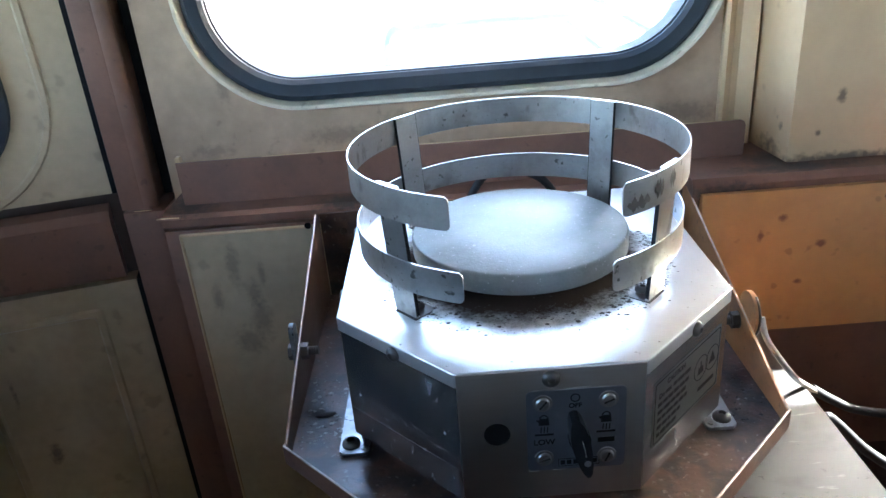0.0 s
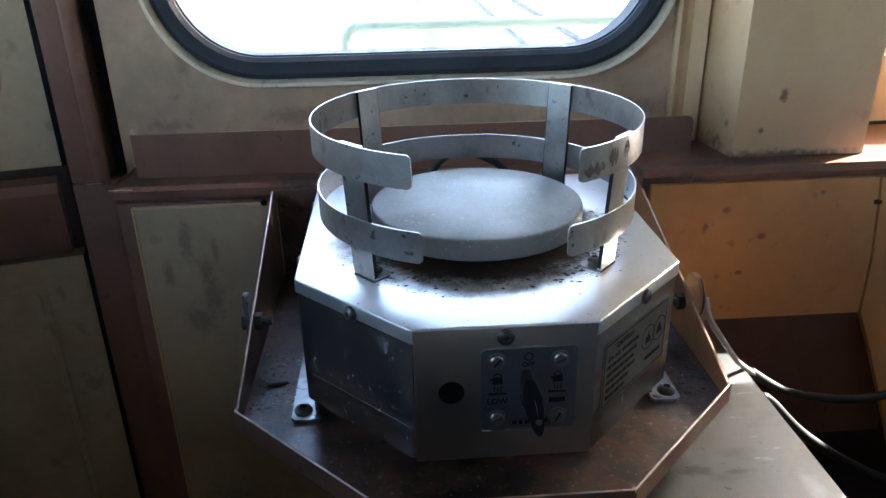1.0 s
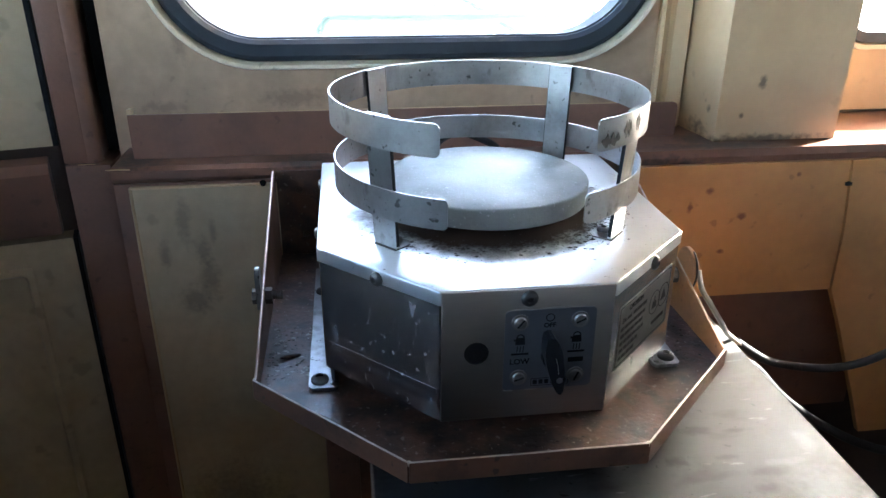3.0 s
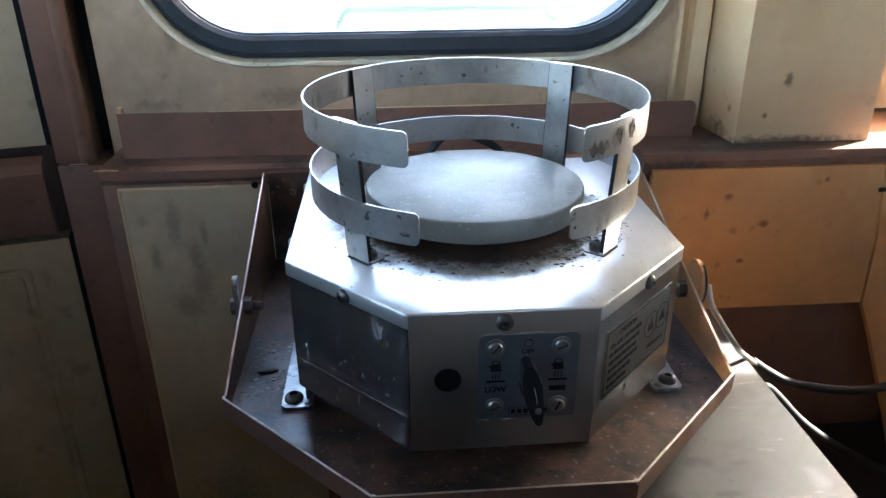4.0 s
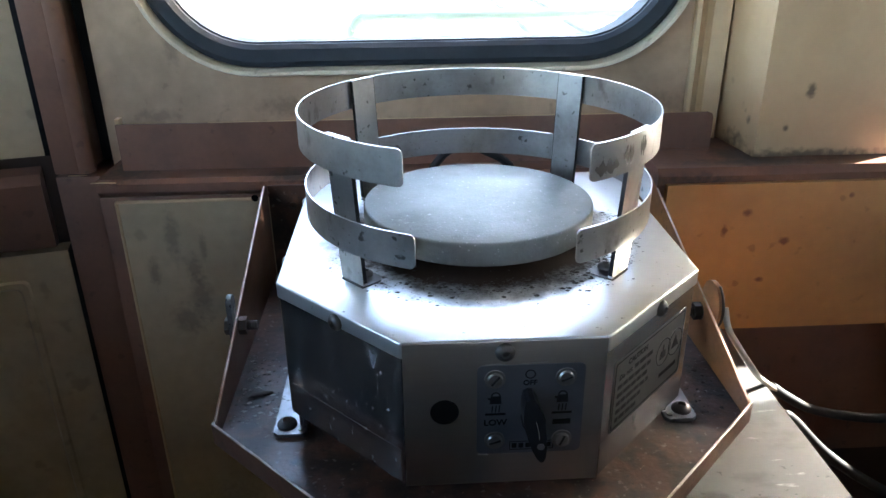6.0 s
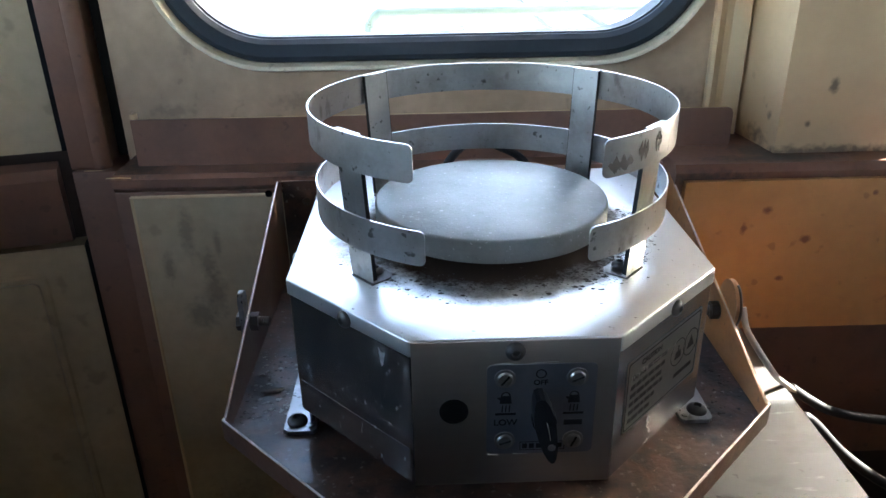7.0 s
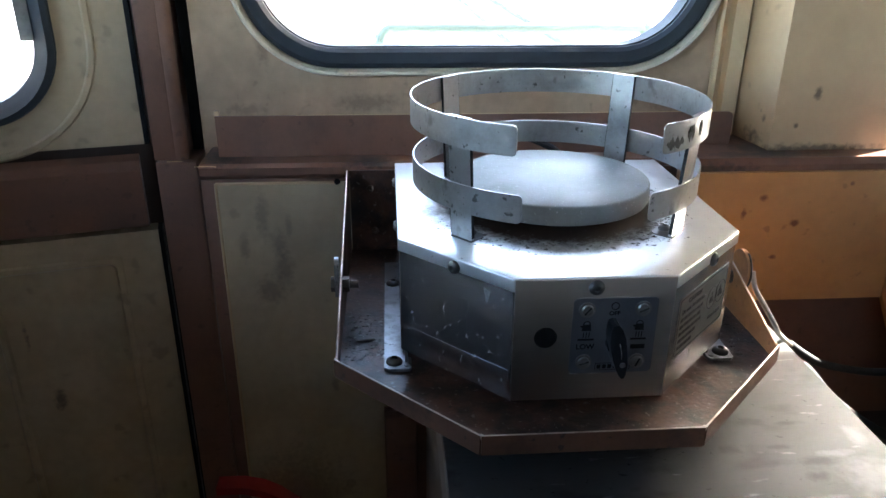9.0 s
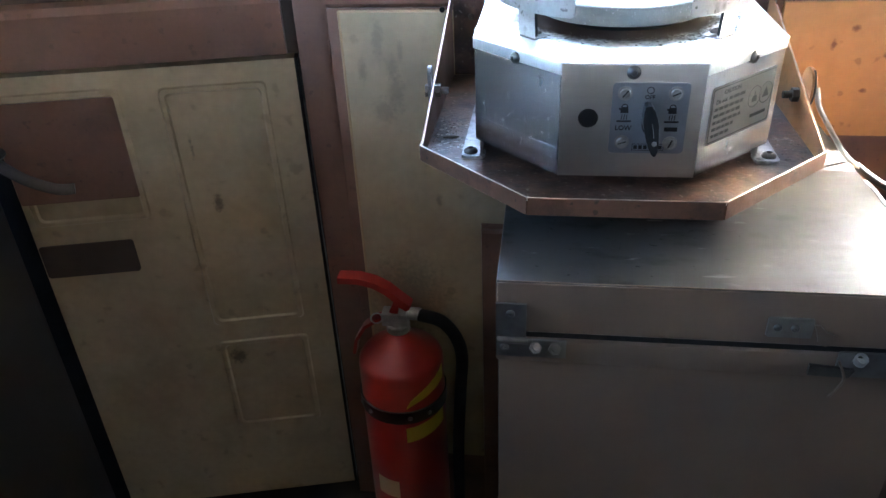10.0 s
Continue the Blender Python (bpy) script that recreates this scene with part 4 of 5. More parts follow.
for m, w in ((axes((HX0, HY0 + CH, 0), (S, -S, 0), (0, 0, 1)), 0.1322),):
    part("folded_hem", prism([(0.003, HZ0), (w - 0.003, HZ0), (w - 0.003, HZ0 + 0.029), (0.003, HZ0 + 0.029)], 0.0003, m), CASING, plate)

FY = HY0 - 0.0024
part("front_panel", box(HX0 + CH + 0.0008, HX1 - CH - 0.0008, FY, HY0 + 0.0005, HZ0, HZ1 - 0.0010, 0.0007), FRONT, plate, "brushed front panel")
# hole
part("round_hole", lathe([(0.0098, -0.0002), (0.0098, 0.0005), (0.0092, 0.0006), (0.0091, 0.0002), (0, 0.0002)], facing((0.0530, FY - 0.0002, 1.0203), (0, -1, 0)), 32), VOID, plate, "black cable hole")

# switch plate on the front
FM = at_y(FY - 0.0004)
dial = part("switch_plate", prism(rrect(0.0750, 0.1480, 0.9840, 1.0568, 0.004, 6), 0.0006, FM, 0.0002), FOIL, plate, "scratched grey foil switch plate")
FP = at_y(FY - 0.0010)
for x, z in ((0.0870, 1.0463), (0.1350, 1.0463), (0.0875, 0.9958), (0.1345, 0.9952)):
    slot_screw("screw", (x, FY - 0.0010, z), (0, -1, 0), 0.0053, dial)


def ring_flat(u, v, r0, r1, m, t=0.0002, n=24):
    a = [(u + r1 * math.cos(2 * math.pi * k / n), v + r1 * math.sin(2 * math.pi * k / n)) for k in range(n)]
    b = [(u + r0 * math.cos(2 * math.pi * k / n), v + r0 * math.sin(2 * math.pi * k / n)) for k in range(n)]
    return band([(a, 0), (b, 0), (b, t), (a, t)], m)


part("off_mark", ring_flat(0.1108, 1.0493, 0.0028, 0.0036, FP), INK, dial)
part("off_lettering", lettering("OFF", 0.0055, FP @ Matrix.Translation((0.1108, 1.0424, 0))), INK, dial)
part("low_lettering", lettering("LOW", 0.0068, FP @ Matrix.Translation((0.0877, 1.0105, 0))), INK, dial)


def kettle_mark(u, v):
    """Kettle over three heat waves and a bar."""
    body = prism([(u - 0.0040, v), (u + 0.0040, v), (u + 0.0034, v + 0.0062), (u - 0.0030, v + 0.0062), (u - 0.0036, v + 0.005), (u - 0.0056, v + 0.0052), (u - 0.0052, v + 0.0036), (u - 0.0038, v + 0.003)], 0.0002, FP)
    handle = [(u + 0.0034 * math.cos(radians(a)), v + 0.0060 + 0.0036 * math.sin(radians(a))) for a in range(0, 181, 20)]
    inner = [(u + 0.0024 * math.cos(radians(a)), v + 0.0060 + 0.0026 * math.sin(radians(a))) for a in range(180, -1, -20)]
    marks = [body, prism(handle + inner, 0.0002, FP)]
    for k in (-1, 0, 1):
        marks.append(prism([(u + k * 0.0024 - 0.0004, v - 0.0068), (u + k * 0.0024 + 0.0004, v - 0.0068), (u + k * 0.0024 + 0.0008, v - 0.0014), (u + k * 0.0024, v - 0.0014)], 0.0002, FP))
    marks.append(bar(FP, u - 0.0070, u + 0.0070, v - 0.0094, v - 0.0076, 0.0002))
    return merge(*marks)


part("kettle_mark", kettle_mark(0.0877, 1.0262), INK, dial)
part("kettle_mark", kettle_mark(0.1335, 1.0258), INK, dial)
MX0, MX1, MZ0, MZ1 = 0.0980, 0.1290, 0.9868, 0.9940
mark = [band([(rrect(MX0, MX1, MZ0, MZ1, 0.0004, 3), 0), (rrect(MX0 + 0.0005, MX1 - 0.0005, MZ0 + 0.0005, MZ1 - 0.0005, 0.0003, 3), 0), (rrect(MX0 + 0.0005, MX1 - 0.0005, MZ0 + 0.0005, MZ1 - 0.0005, 0.0003, 3), 0.0002), (rrect(MX0, MX1, MZ0, MZ1, 0.0004, 3), 0.0002)], FP)]
for k in range(6):
    u = MX0 + 0.0017 + k * 0.0048
    mark.append(bar(FP, u, u + 0.0034, MZ0 + 0.0016, MZ1 - 0.0016, 0.0002))
part("maker_mark", merge(*mark), INK, dial, "framed dark maker's mark")
part("high_mark", bar(FP, 0.1275, 0.1400, 1.0075, 1.0118, 0.0002), INK, dial)
for pts in (((0.080, 1.0572), (0.088, 1.0577), (0.092, 1.0572)), ((0.104, 1.0575), (0.122, 1.0581)), ((0.076, 0.9837), (0.083, 0.9832)), ((0.094, 0.9834), (0.104, 0.9838))):
    part("sealant", tube([(x, FY - 0.0008, z) for x, z in pts], 0.0004, 6), CABLE_GREY, dial, "dried sealant smear")
# pointer knob
KM = at_y(FY - 0.0010) @ Matrix.Translation((0.1135, 1.0142, 0)) @ Matrix.Rotation(radians(11), 4, "Z")
wing = [(0.0, 0.0245), (0.0030, 0.0235), (0.0052, 0.0185), (0.0068, 0.010), (0.0070, 0.003), (0.0062, -0.008), (0.0050, -0.018), (0.0030, -0.0255), (0.0010, -0.0285), (-0.0010, -0.0285), (-0.0030, -0.0250), (-0.0050, -0.018), (-0.0064, -0.008), (-0.0072, 0.003), (-0.0068, 0.010), (-0.0050, 0.0185), (-0.0030, 0.0235)]
knob = part("knob", merge(prism(wing, 0.014, KM, 0.0022, 3), lathe([(0.0085, 0), (0.0082, 0.006), (0, 0.0066)], KM, 28)), BLACK, plate, "black pointer knob")
part("knob_screw", lathe([(0.0026, 0), (0.0026, 0.0006), (0, 0.0012)], KM @ Matrix.Translation((0.0012, -0.0150, 0.0139)), 14), SCREW, knob)
# glint along the knob, drawn as a thin pale tube
part("knob_glint", tube([KM @ Vector(p) for p in ((0.0012, 0.006, 0.0140), (0.0016, -0.002, 0.0142), (0.0012, -0.009, 0.0140))], 0.0002, 6), CABLE_GREY, knob, "thin pale line painted as the knob's glint")

# caution label on the chamfer
CM = axes((HX1 - CH, HY0, 0), (S, S, 0), (0, 0, 1)) @ Matrix.Translation((0, 0, 0.0003))
lab = part("caution_label", prism(rrect(0.011, 0.121, 0.987, 1.0475, 0.002, 4), 0.0002, CM), LABEL, plate, "worn silver caution label")
CP = CM @ Matrix.Translation((0, 0, 0.0003))
part("label_border", band([(rrect(0.013, 0.119, 0.989, 1.0455, 0.002, 4), 0), (rrect(0.0138, 0.1182, 0.9898, 1.0447, 0.0015, 4), 0), (rrect(0.0138, 0.1182, 0.9898, 1.0447, 0.0015, 4), 0.0002), (rrect(0.013, 0.119, 0.989, 1.0455, 0.002, 4), 0.0002)], CP), FADED, lab)
part("caution_lettering", lettering("CAUTION", 0.0062, CP @ Matrix.Translation((0.045, 1.0390, 0))), FADED, lab)
part("warning_lettering", lettering("Do not", 0.0062, CP @ Matrix.Translation((0.0285, 1.0310, 0))), FADED, lab)
rows = [(0.041, 0.068, 1.0310)] + [(0.018, 0.018 + w, z) for w, z in ((0.048, 1.0235), (0.044, 1.0165), (0.050, 1.0095), (0.036, 1.0025), (0.030, 0.9955))]
for u0, u1, v in rows:
    cuts, u = [], u0
    while u < u1 - 0.004:
        w = random.uniform(0.004, 0.010)
        cuts.append(bar(CP, u, min(u + w, u1), v - 0.0017, v + 0.0017, 0.0002))
        u += w + 0.0014
    part("text_bar", merge(*cuts), FADED, lab)
part("warning_circle", ring_flat(0.087, 1.0215, 0.0108, 0.0116, CP, n=32), FADED, lab)
part("warning_circle", ring_flat(0.107, 1.0215, 0.0108, 0.0116, CP, n=32), FADED, lab)
part("kettle_symbol", merge(prism([(0.082, 1.016), (0.092, 1.016), (0.0905, 1.0225), (0.0835, 1.0225)], 0.0002, CP), bar(CP, 0.0862, 0.0878, 1.0225, 1.0275, 0.0002)), FADED, lab)
part("triangle_symbol", merge(prism([(0.101, 1.017), (0.113, 1.017), (0.107, 1.028)], 0.0002, CP)), FADED, lab)
part("text_bar", bar(CP, 0.084, 0.112, 0.9990, 1.0025, 0.0002), FADED, lab)

# cooking plate
PX, GY = 0.0925, 0.635
part("cooking_plate", lathe([(0, 1.0862), (0.0950, 1.0862), (0.0975, 1.0874), (0.0985, 1.0895), (0.0985, 1.1040), (0.0978, 1.1056), (0.0966, 1.1064), (0.030, 1.1061), (0, 1.1061)], Matrix.Translation((PX, GY, 0)), 96), DISC, plate, "worn grey cast cooking plate")
part("plate_stem", lathe([(0.070, 1.0757), (0.066, 1.080), (0.066, 1.0866)], Matrix.Translation((PX, GY, 0)), 40), BLACK, plate)

# guard: two open hoops on four posts
GC, GR = Vector((0.0912, 0.6320)), 0.1460


def hoop(z0, z1, a0, a1, r0, r1):
    """Strip bent round from a0 to a1 degrees, its ends rounded."""
    bm = bmesh.new()
    t = 0.0012
    cols = []
    whole = radians(abs(a1 - a0)) * GR
    tips = [0, 0.0002, 0.0006, 0.0012, 0.002, 0.003, 0.0045]
    runs = tips + [0.0045 + (whole - 0.009) * k / 120 for k in range(1, 120)] + [whole - v for v in tips[::-1]]
    for run in runs:
        a = radians(a0 + (a1 - a0) * run / whole)
        end = min(run, whole - run)
        cut = 0.0045 - math.sqrt(max(0, 0.0045 ** 2 - (0.0045 - min(end, 0.0045)) ** 2))
        lo, hi = z0 + cut, z1 - cut
        c, s = math.cos(a), math.sin(a)
        col = []
        for r, z in ((r0, lo), (r1, hi), (r1 - t, hi), (r0 - t, lo)):
            col.append(bm.verts.new((GC.x + r * c, GC.y + r * s, z)))
        cols.append(col)
    for a, b in zip(cols, cols[1:]):
        for i in range(4):
            j = (i + 1) % 4
            bm.faces.new((a[i], a[j], b[j], b[i]))
    bm.faces.new(cols[0])
    bm.faces.new(cols[-1][::-1])
    return bm


guard = part("guard_hoop", hoop(1.1650, 1.1915, -64.5, 245.0, GR, GR), HOOP, plate, "bent satin steel guard hoop")
part("guard_hoop", hoop(1.1050, 1.1310, -66.5, 247.5, GR - 0.002, GR - 0.002), HOOP, plate, "bent satin steel guard hoop")


def guard_post(angle):
    a = radians(angle)
    out = Vector((math.cos(a), math.sin(a), 0))
    side = Vector((-math.sin(a), math.cos(a), 0))
    r_top = GR - 0.0018
    r_low = GR - 0.0085
    base = Vector((GC.x, GC.y, 0))
    up = (Vector((0, 0, 1.1915)) + out * r_top) - (Vector((0, 0, 1.077)) + out * r_low)
    w = 0.0128
    m = axes(base + out * r_low + Vector((0, 0, 1.0770)), side, up)
    strip = prism([(-w, 0), (w, 0), (w, up.length), (-w, up.length)], -0.0034, m, 0.0003)
    post = part("guard_post", strip, HOOP, plate, "flat steel upright")
    # thin black strips paint the shade on both narrow edges
    for s in (-1, 1):
        part("shaded_edge", prism([(s * w, 0.002), (s * (w + 0.0006), 0.002), (s * (w + 0.0006), up.length - 0.001), (s * w, up.length - 0.001)], -0.0030, m @ Matrix.Translation((0, 0, -0.0002))), BLACK, post, "black strip painted as the upright's shaded edge")
    fm = axes(base + out * (r_low + 0.001) + Vector((0, 0, 1.0765)), side, -out)
    foot = [(-w, 0), (w, 0), (w, 0.018), (w - 0.005, 0.023), (-w + 0.005, 0.023), (-w, 0.018)]
    part("foot", prism(foot, -0.0018, fm, 0.0004), DARK_STEEL, post, "grimy foot plate")
    button_screw("screw", base + out * (r_low - 0.0125) + Vector((0, 0, 1.0784)), (0, 0, 1), 0.0062, post, DARK_STEEL)


guard_post(-42.0)
guard_post(221.8)
guard_post(46)
guard_post(134)

random.seed(21)
crust = bmesh.new()
for k in range(900):
    a = radians(random.choice((random.gauss(-30, 16), random.gauss(-30, 16), random.gauss(222, 12), random.uniform(-70, 250), random.uniform(230, 310))))
    r = 0.102 + 0.036 * random.random() ** 1.6
    w = 0.0003 + 0.0019 * random.random() ** 6
    lump(crust, (GC.x + r * math.cos(a), GC.y + r * math.sin(a), HZ1 + w * 0.15), w * 1.5, w * 1.1, w * 0.45)
solid("burnt_crust", crust, GRIME, "black burnt crust on the hotplate lid round the plate", "crust", "stuff")


def residue(a0, a1, z0, z1, seed):
    """Torn patch of old sticker glue on the guard."""
    rnd = random.Random(seed)
    bm = bmesh.new()
    r = GR + 0.0004
    cols = []
    f, g = rnd.uniform(0, 6), rnd.uniform(0, 6)
    for k in range(29):
        a = radians(a0 + (a1 - a0) * k / 28)
        end = 0.5 * (1 - min(1, 5 * min(k, 28 - k) / 28))
        lo = z0 + (z1 - z0) * max(end, 0.16 + 0.14 * math.sin(0.55 * k + f) + rnd.uniform(0, 0.12))
        hi = z1 - (z1 - z0) * max(end - 0.02, 0.20 + 0.17 * math.sin(0.75 * k + g) + rnd.uniform(0, 0.12))
        cols.append([bm.verts.new((GC.x + rr * math.cos(a), GC.y + rr * math.sin(a), z)) for rr, z in ((r, lo), (r, hi), (r - 0.0003, hi), (r - 0.0003, lo))])
    for p, q in zip(cols, cols[1:]):
        for i in range(4):
            bm.faces.new((p[i], p[(i + 1) % 4], q[(i + 1) % 4], q[i]))
    bm.faces.new(cols[0])
    bm.faces.new(cols[-1][::-1])
    return bm


part("sticker_residue", residue(-63, -54, 1.1665, 1.180, 1), GLUE, guard, "brown sticker residue")
part("sticker_residue", residue(-52, -47.5, 1.170, 1.187, 2), GLUE, guard, "brown sticker residue")
part("sticker_residue", residue(-44, -40.5, 1.172, 1.189, 3), GLUE, guard, "brown sticker residue")

# grime lumps round the guard feet and under the plate
random.seed(11)
gr = bmesh.new()
for k in range(3000):
    a = random.choice((-39, 219, -39, 46, 134, -70, -100, -6, -6, 4))
    spread = 16 if a < -60 else 9 if a in (-6, 4) else 7
    a = radians(a + random.gauss(0, spread))
    r = random.gauss(0.125, 0.007) if spread < 16 else random.gauss(0.106, 0.006)
    s = 0.0002 + 0.0009 * random.random() ** 4
    x, y = GC.x + r * math.cos(a), GC.y + r * math.sin(a)
    lump(gr, (x, y, HZ1 + s * 0.2), s * 1.5, s, s * 0.5)
tagged(part("burnt_residue", gr, GRIME, plate, "black burnt crumbs and residue"), kind="stuff")

# mounting bars under the casing
for x0, x1 in ((-0.0860, -0.0585), (0.2460, 0.2735)):
    m = axes((0, 0, 0.9335), (1, 0, 0), (0, 1, 0))
    e = -1 if x0 < 0 else 1                       # the foot widens towards the casing
    o, f = (x0, x1) if x0 < 0 else (x1, x0)
    b = part("mounting_bar", prism([(o, 0.5440), (o - e * 0.004, 0.5400), (f + e * 0.003, 0.5400), (f, 0.5430), (f, 0.5610), (f + e * 0.008, 0.5660), (f + e * 0.008, 0.800), (o, 0.800)][::-e], 0.0035, m, 0.0006), BAR, plate, "dull zinc-plated mounting bar")
    part("rivet", lathe([(0.0030, 0), (0.0026, 0.0012), (0, 0.0016)], facing((f + e * 0.005, 0.5465, 0.9369), (0, 0, 1)), 12), BAR, b)
    part("upstand", box(x1 - 0.0065 if x0 < 0 else x0 + 0.0005, x1 - 0.0035 if x0 < 0 else x0 + 0.0035, 0.552, 0.80, 0.9365, 0.962, 0.0004), BAR, b)
    for y in (0.553, 0.735):
        button_screw("screw", ((x0 + x1) / 2 + (-0.0035 if x0 < 0 else 0.0035), y, 0.9370), (0, 0, 1), 0.0085, b, DARK_STEEL)

# supply leads behind the hotplate
solid("supply_lead", tube([(0.045, 0.8455, 1.00), (0.052, 0.8455, 1.045), (0.064, 0.8465, 1.070), (0.080, 0.848, 1.086), (0.100, 0.848, 1.091), (0.120, 0.848, 1.085), (0.145, 0.8465, 1.071), (0.160, 0.8455, 1.045), (0.165, 0.8455, 1.00)], 0.0048, 10), CABLE_BLACK, "black lead arching up behind the hotplate", "cable")

# ---- metal chest under the tray ----
K0, K1, KY0, KY1, KZ = -0.032, 0.392, 0.350, 0.842, 0.889
chest = thing("metal_chest", ((K0 + K1) / 2, 0.6, FZ), "brown-grey metal chest with a scuffed steel lid and latches", "chest")
clid = part("lid", box(K0, K1, KY0, KY1, 0.826, KZ - 0.0012, 0.004, 3), CABINET, chest, "brown metal lid")
# black filler gives the dark of the gap between lid and body
part("lid_shadow_gap", box(K0 + 0.003, K1 - 0.003, KY0 + 0.0015, KY1 - 0.004, 0.8197, 0.8265, 0.0005), BLACK, chest, "black strip standing in for the shadow under the lid")
part("lid_sheet", box(K0 + 0.0010, K1 - 0.0010, KY0 + 0.0010, KY1, KZ - 0.004, KZ, 0.0010, 2), COUNTER, clid, "scuffed grey steel sheet with white scratches")
part("worn_edge", tube([(K0 + 0.003, KY0 + 0.0012, KZ - 0.0008), (K1 - 0.003, KY0 + 0.0012, KZ - 0.0008)], 0.0008, 6), CABINET, clid, "rubbed front edge")
part("body", box(K0 + 0.002, K1 - 0.002, KY0 + 0.003, KY1, FZ, 0.8200, 0.003, 2), CABINET, chest)
part("body_rim", box(K0, K1, KY0 - 0.004, KY0 + 0.004, 0.792, 0.8200, 0.002, 2), CABINET, chest)
hinge = part("corner_hinge", prism([(-0.0315, 0.801), (0.040, 0.801), (0.040, 0.8225), (-0.001, 0.8225), (-0.001, 0.866), (-0.0315, 0.866)], 0.0028, at_y(KY0 - 0.0045), 0.0008), WORN_STEEL, chest, "worn steel corner hinge")
part("knuckle", tube([(-0.030, KY0 - 0.009, 0.8225), (0.001, KY0 - 0.009, 0.8225)], 0.0035, 12), WORN_STEEL, hinge)
for x, z in ((-0.0170, 0.8545), (-0.0225, 0.8130)):
    button_screw("screw", (x, KY0 - 0.0074, z), (0, -1, 0), 0.0045, hinge, DARK_STEEL)
for x in (0.0085, 0.0280):
    hex_nut("nut", (x, KY0 - 0.0080, 0.8125), (0.15, -0.7, 0.7), 0.0066, 0.0050, hinge, WORN_STEEL, stud=0.0035)
keeper = part("latch_keeper", prism(rrect(0.230, 0.272, 0.838, 0.860, 0.002, 4), 0.003, at_y(KY0 - 0.0002), 0.0006), WORN_STEEL, chest, "steel latch keeper")
for x in (0.2395, 0.2555):
    button_screw("screw", (x, KY0 - 0.0032, 0.8495), (0, -1, 0), 0.0042, keeper, DARK_STEEL)
part("catch_tab", prism([(0.270, 0.858), (0.276, 0.857), (0.282, 0.850), (0.293, 0.846), (0.292, 0.838), (0.284, 0.833), (0.277, 0.838), (0.274, 0.848)], 0.003, at_y(KY0 - 0.006), 0.0006), CABINET, keeper, "bent catch tab")
latch = part("latch_plate", prism(rrect(0.300, 0.386, 0.797, 0.826, 0.003, 4), 0.003, at_y(KY0 - 0.0045), 0.0006), WORN_STEEL, chest, "dark steel latch plate")
for x in (0.319, 0.361):
    part("bolt", lathe([(0.0060, 0.0), (0.0060, 0.008), (0.0055, 0.0090), (0.0042, 0.0090), (0.0039, 0.0084), (0.0039, 0.003), (0, 0.003)], facing((x, KY0 - 0.0085, 0.8165), (0, -0.45, 0.9)), 20), ZINC, latch, "bright hollow bolt head")
part("latch_arm", prism([(0.274, 0.800), (0.312, 0.799), (0.316, 0.808), (0.274, 0.812)], 0.004, at_y(KY0 - 0.0080), 0.001), DARK_STEEL, latch)
part("wire_tie", tube([(0.300, KY0 - 0.010, 0.818), (0.307, KY0 - 0.014, 0.800), (0.304, KY0 - 0.012, 0.784), (0.300, KY0 - 0.010, 0.772)], 0.0014, 6), CABINET, latch)

# ---- fire extinguisher ----
EX, EY, ER = -0.236, 0.776, 0.0775
ext = thing("fire_extinguisher", (EX, EY, FZ), "red fire extinguisher strapped upright against the wall", "fire extinguisher")
EM = Matrix.Translation((EX, EY, 0))
dome = [(ER, 0.428), (ER - 0.0015, 0.437), (ER - 0.006, 0.444), (ER - 0.014, 0.450), (0.045, 0.463), (0.030, 0.476), (0.023, 0.484)]
part("cylinder", lathe([(0, FZ + 0.02), (0.060, FZ + 0.02), (0.074, FZ + 0.03), (ER, FZ + 0.045)] + dome + [(0.020, 0.489), (0.019, 0.498), (0, 0.498)], EM, 48), RED, ext)
part("foot_ring", lathe([(0.066, FZ), (0.069, FZ), (0.069, FZ + 0.035), (0.066, FZ + 0.035)], EM, 40), BLACK, ext)
part("neck", lathe([(0.0, 0.494), (0.021, 0.494), (0.021, 0.506), (0.016, 0.508), (0.016, 0.524), (0, 0.524)], EM, 24), ZINC, ext)
valve = part("valve", box(EX - 0.027, EX + 0.020, EY - 0.014, EY + 0.014, 0.508, 0.534, 0.003), ZINC, ext, "dull metal valve body")
part("hose_outlet", lathe([(0.0115, 0), (0.0115, 0.020), (0.0095, 0.024), (0, 0.024)], facing((EX + 0.021, EY - 0.004, 0.532), (1, -0.15, 0.1)), 18), ZINC, valve, "bright outlet coupling")
part("safety_ring", lathe([(0.010, -0.001), (0.0115, 0), (0.010, 0.001), (0.0085, 0), (0.010, -0.001)], facing((EX - 0.033, EY - 0.020, 0.530), (0.3, -1, 0.1)), 22), ZINC, valve)


def strap_solid(path, wide, thick):
    """Flat lever: a profile in x, z swept wide across y."""
    n = len(path)
    up, low = [], []
    for i, (x, z) in enumerate(path):
        a, b = path[max(0, i - 1)], path[min(n - 1, i + 1)]
        d = Vector((b[0] - a[0], b[1] - a[1])).normalized()
        up.append((x - d.y * thick, z + d.x * thick))
        low.append((x + d.y * thick, z - d.x * thick))
    return prism(up + low[::-1], wide, axes((0, EY + wide / 2, 0), (1, 0, 0), (0, 0, 1)), 0.0015)


part("squeeze_lever", strap_solid([(EX + 0.022, 0.548), (EX + 0.008, 0.560), (EX - 0.014, 0.580), (EX - 0.036, 0.593), (EX - 0.062, 0.600), (EX - 0.098, 0.600)], 0.026, 0.006), RED, valve, "red squeeze lever")
part("lever_pivot", strap_solid([(EX - 0.005, 0.534), (EX + 0.002, 0.556), (EX + 0.024, 0.545)], 0.020, 0.008), RED, valve)
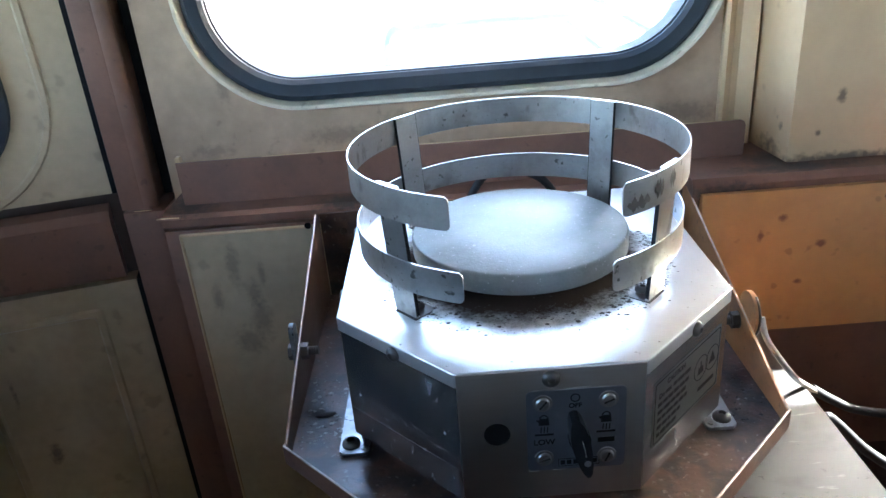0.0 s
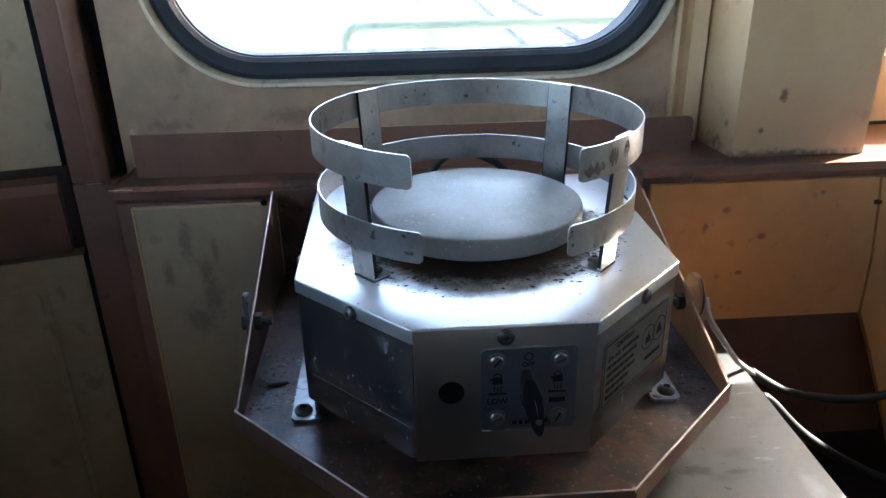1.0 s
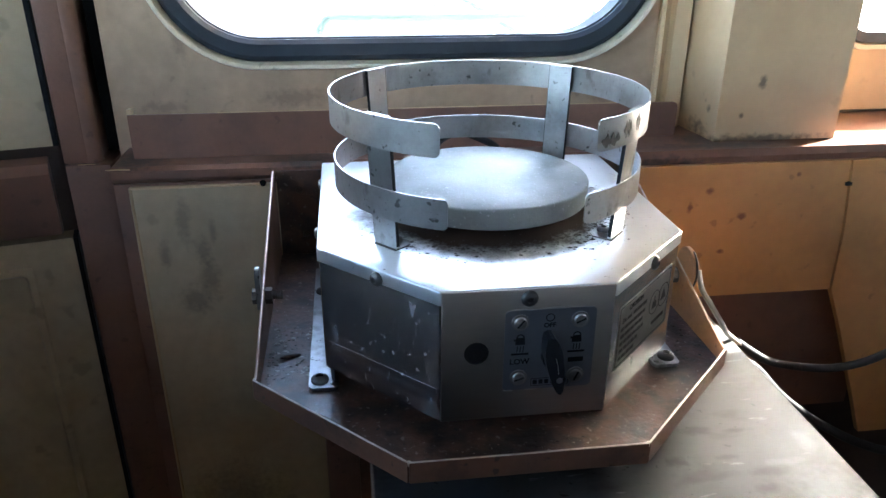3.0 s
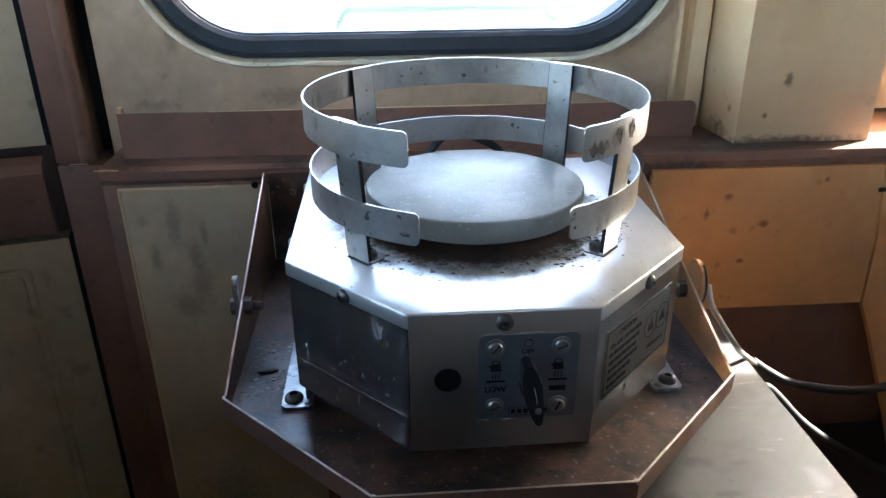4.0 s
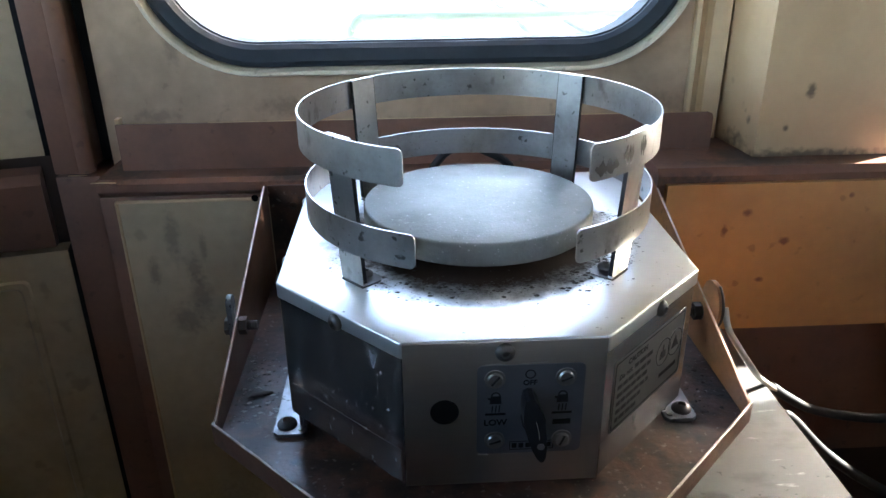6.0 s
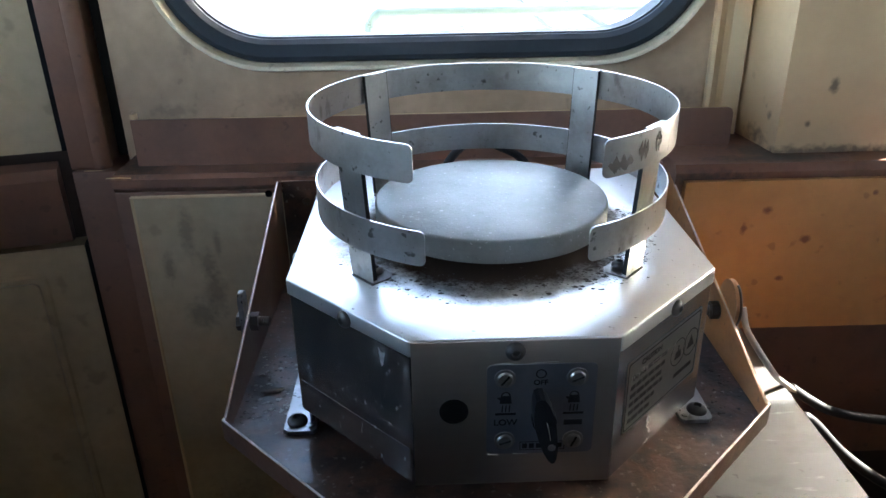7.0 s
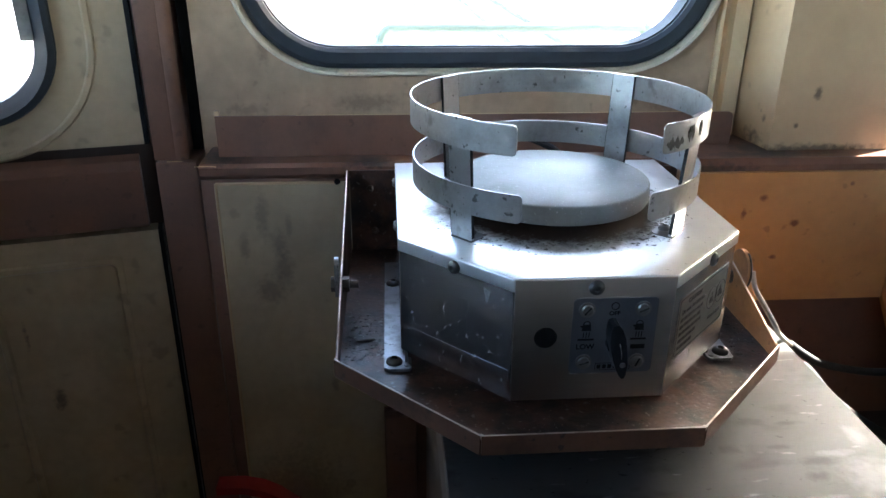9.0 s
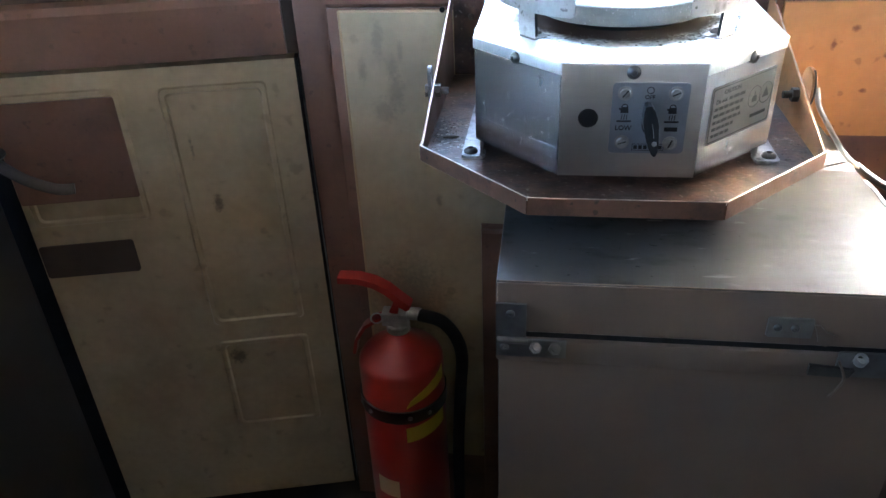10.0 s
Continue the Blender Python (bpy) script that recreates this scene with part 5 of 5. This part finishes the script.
part("carry_handle", strap_solid([(EX - 0.012, 0.526), (EX - 0.035, 0.518), (EX - 0.060, 0.500), (EX - 0.078, 0.470), (EX - 0.084, 0.440)], 0.022, 0.003), RED, valve, "red carry handle")
part("hose", tube([(EX + 0.040, EY - 0.008, 0.533), (EX + 0.085, EY - 0.012, 0.520), (EX + 0.112, EY - 0.008, 0.460), (EX + 0.108, EY, 0.36), (EX + 0.100, EY, 0.22), (EX + 0.098, EY, 0.06)], 0.0115, 12), CABLE_BLACK, ext, "black rubber hose")


def patch(a0, a1, z_low, z_high, r):
    """Printed patch that follows the cylinder; its edges slant from a0 to a1."""
    bm = bmesh.new()
    rows_v = []
    for k in range(13):
        f = k / 12
        a = radians(a0 + (a1 - a0) * f)
        rows_v.append([bm.verts.new((EX + rr * math.cos(a), EY + rr * math.sin(a), z)) for rr, z in ((r, z_low(f)), (r, z_high(f)), (r - 0.0008, z_high(f)), (r - 0.0008, z_low(f)))])
    for a, b in zip(rows_v, rows_v[1:]):
        for i in range(4):
            bm.faces.new((a[i], a[(i + 1) % 4], b[(i + 1) % 4], b[i]))
    bm.faces.new(rows_v[0])
    bm.faces.new(rows_v[-1][::-1])
    return bm


part("printed_label", patch(-75, -10, lambda f: 0.372 + 0.030 * f ** 0.7, lambda f: 0.376 + 0.055 * f ** 0.6, ER + 0.0006), YELLOW, ext, "yellow printed flash")
part("printed_label", patch(-78, -14, lambda f: 0.290 + 0.012 * f, lambda f: 0.325 + 0.010 * f, ER + 0.0006), YELLOW, ext, "yellow printed flash")
part("printed_label", patch(-130, -95, lambda f: 0.14, lambda f: 0.185, ER + 0.0006), PILLAR, ext, "pale printed patch")
strap = part("wall_strap", lathe([(ER + 0.0008, 0.338), (ER + 0.0035, 0.339), (ER + 0.0035, 0.365), (ER + 0.0008, 0.366)], EM, 48), DARK_STEEL, ext, "dark clamp strap")
for k in (-150, -128, -72, -45):
    a = radians(k)
    button_screw("rivet", (EX + (ER + 0.0035) * math.cos(a), EY + (ER + 0.0035) * math.sin(a), 0.352), (math.cos(a), math.sin(a), 0), 0.0045, strap)

# ---- cables beside the chest ----
lead = thing("grey_cable", (0.4, 0.7, 0.85), "grimy white cable in a black sleeve sagging beside the chest", "cable")
part("lead", tube([(0.3275, 0.634, 0.990), (0.330, 0.626, 0.972), (0.340, 0.620, 0.955), (0.360, 0.625, 0.927), (0.385, 0.648, 0.897), (0.422, 0.660, 0.866)], 0.0030, 12), CABLE_GREY, lead)
part("sleeve", tube([(0.402, 0.657, 0.882), (0.424, 0.660, 0.865), (0.452, 0.66, 0.849), (0.494, 0.66, 0.838), (0.535, 0.66, 0.833), (0.574, 0.66, 0.838), (0.611, 0.66, 0.853), (0.70, 0.66, 0.90)], 0.0050, 12), CABLE_BLACK, lead, "black rubber sleeve")
solid("black_cable", tube([(0.399, 0.62, 0.80), (0.3995, 0.62, 0.865), (0.408, 0.62, 0.868), (0.445, 0.62, 0.829), (0.486, 0.62, 0.796), (0.537, 0.62, 0.763), (0.581, 0.62, 0.741), (0.615, 0.62, 0.731), (0.70, 0.62, 0.72)], 0.0055, 12), CABLE_BLACK, "black cable hanging into the recess", "cable")
solid("red_metal_box", box(0.505, 0.66, 0.38, 0.50, FZ, 0.775, 0.010, 4), DULL_RED, "red enamelled metal box beside the chest", "box")

# ---- outside ----
solid("ground", box(-400, 400, -400, 800, -1.9, -1.5, 0), GROUND, "pale sunlit ballast ground reaching the horizon", "ground", "structure")
solid("locomotive_body", box(-1.64, 2.24, -1.70, 1.14, -1.50, FZ - 0.065, 0.02), BROWN, "red-brown locomotive body below the cab floor", "locomotive", "structure")
solid("footplate", box(-2.5, 3.5, 1.16, 2.2, -0.25, -0.15, 0.004), GROUND, "pale walkway outside the cab", "walkway", "structure")
grab = thing("handrail", (0.3, 1.95, -0.15), "pale green tubular handrail outside the window", "handrail")
part("rail", tube([(-0.10, 1.95, -0.15), (-0.10, 1.95, 0.5), (-0.10, 1.95, 1.02), (-0.094, 1.95, 1.075), (-0.075, 1.95, 1.100), (-0.03, 1.95, 1.104), (0.3, 1.95, 1.104), (0.575, 1.95, 1.104), (0.62, 1.95, 1.096), (0.64, 1.95, 1.05), (0.64, 1.95, 0.5), (0.64, 1.95, -0.15)], 0.0135, 12), GREEN, grab)


def track(x_mid, y0, y1):
    """Two rails on sleepers along y."""
    tr = thing("railway_track", (x_mid, y0, -1.5), "steel railway track on pale sleepers and ballast", "railway track", "tracks ahead")
    prof = [(-0.07, 0.0), (0.07, 0.0), (0.07, 0.012), (0.012, 0.028), (0.012, 0.11), (0.035, 0.122), (0.035, 0.15), (-0.035, 0.15), (-0.035, 0.122), (-0.012, 0.11), (-0.012, 0.028), (-0.07, 0.012)]
    for s in (-1, 1):
        part("rail", prism(prof, y0 - y1, axes((x_mid + s * 0.72, y0, -1.462), (1, 0, 0), (0, 0, 1))), RAIL, tr, "worn steel rail")
    first = part("sleeper", box(x_mid - 1.25, x_mid + 1.25, y0, y0 + 0.25, -1.53, -1.465, 0.01), GROUND, tr)
    for k in range(1, int((y1 - y0) / 0.65)):
        s = new("sleeper", first.data)
        s.parent = tr
        s.location.y = 0.65 * k


track(0.415, 3.2, 90)
track(4.0, 3.2, 90)
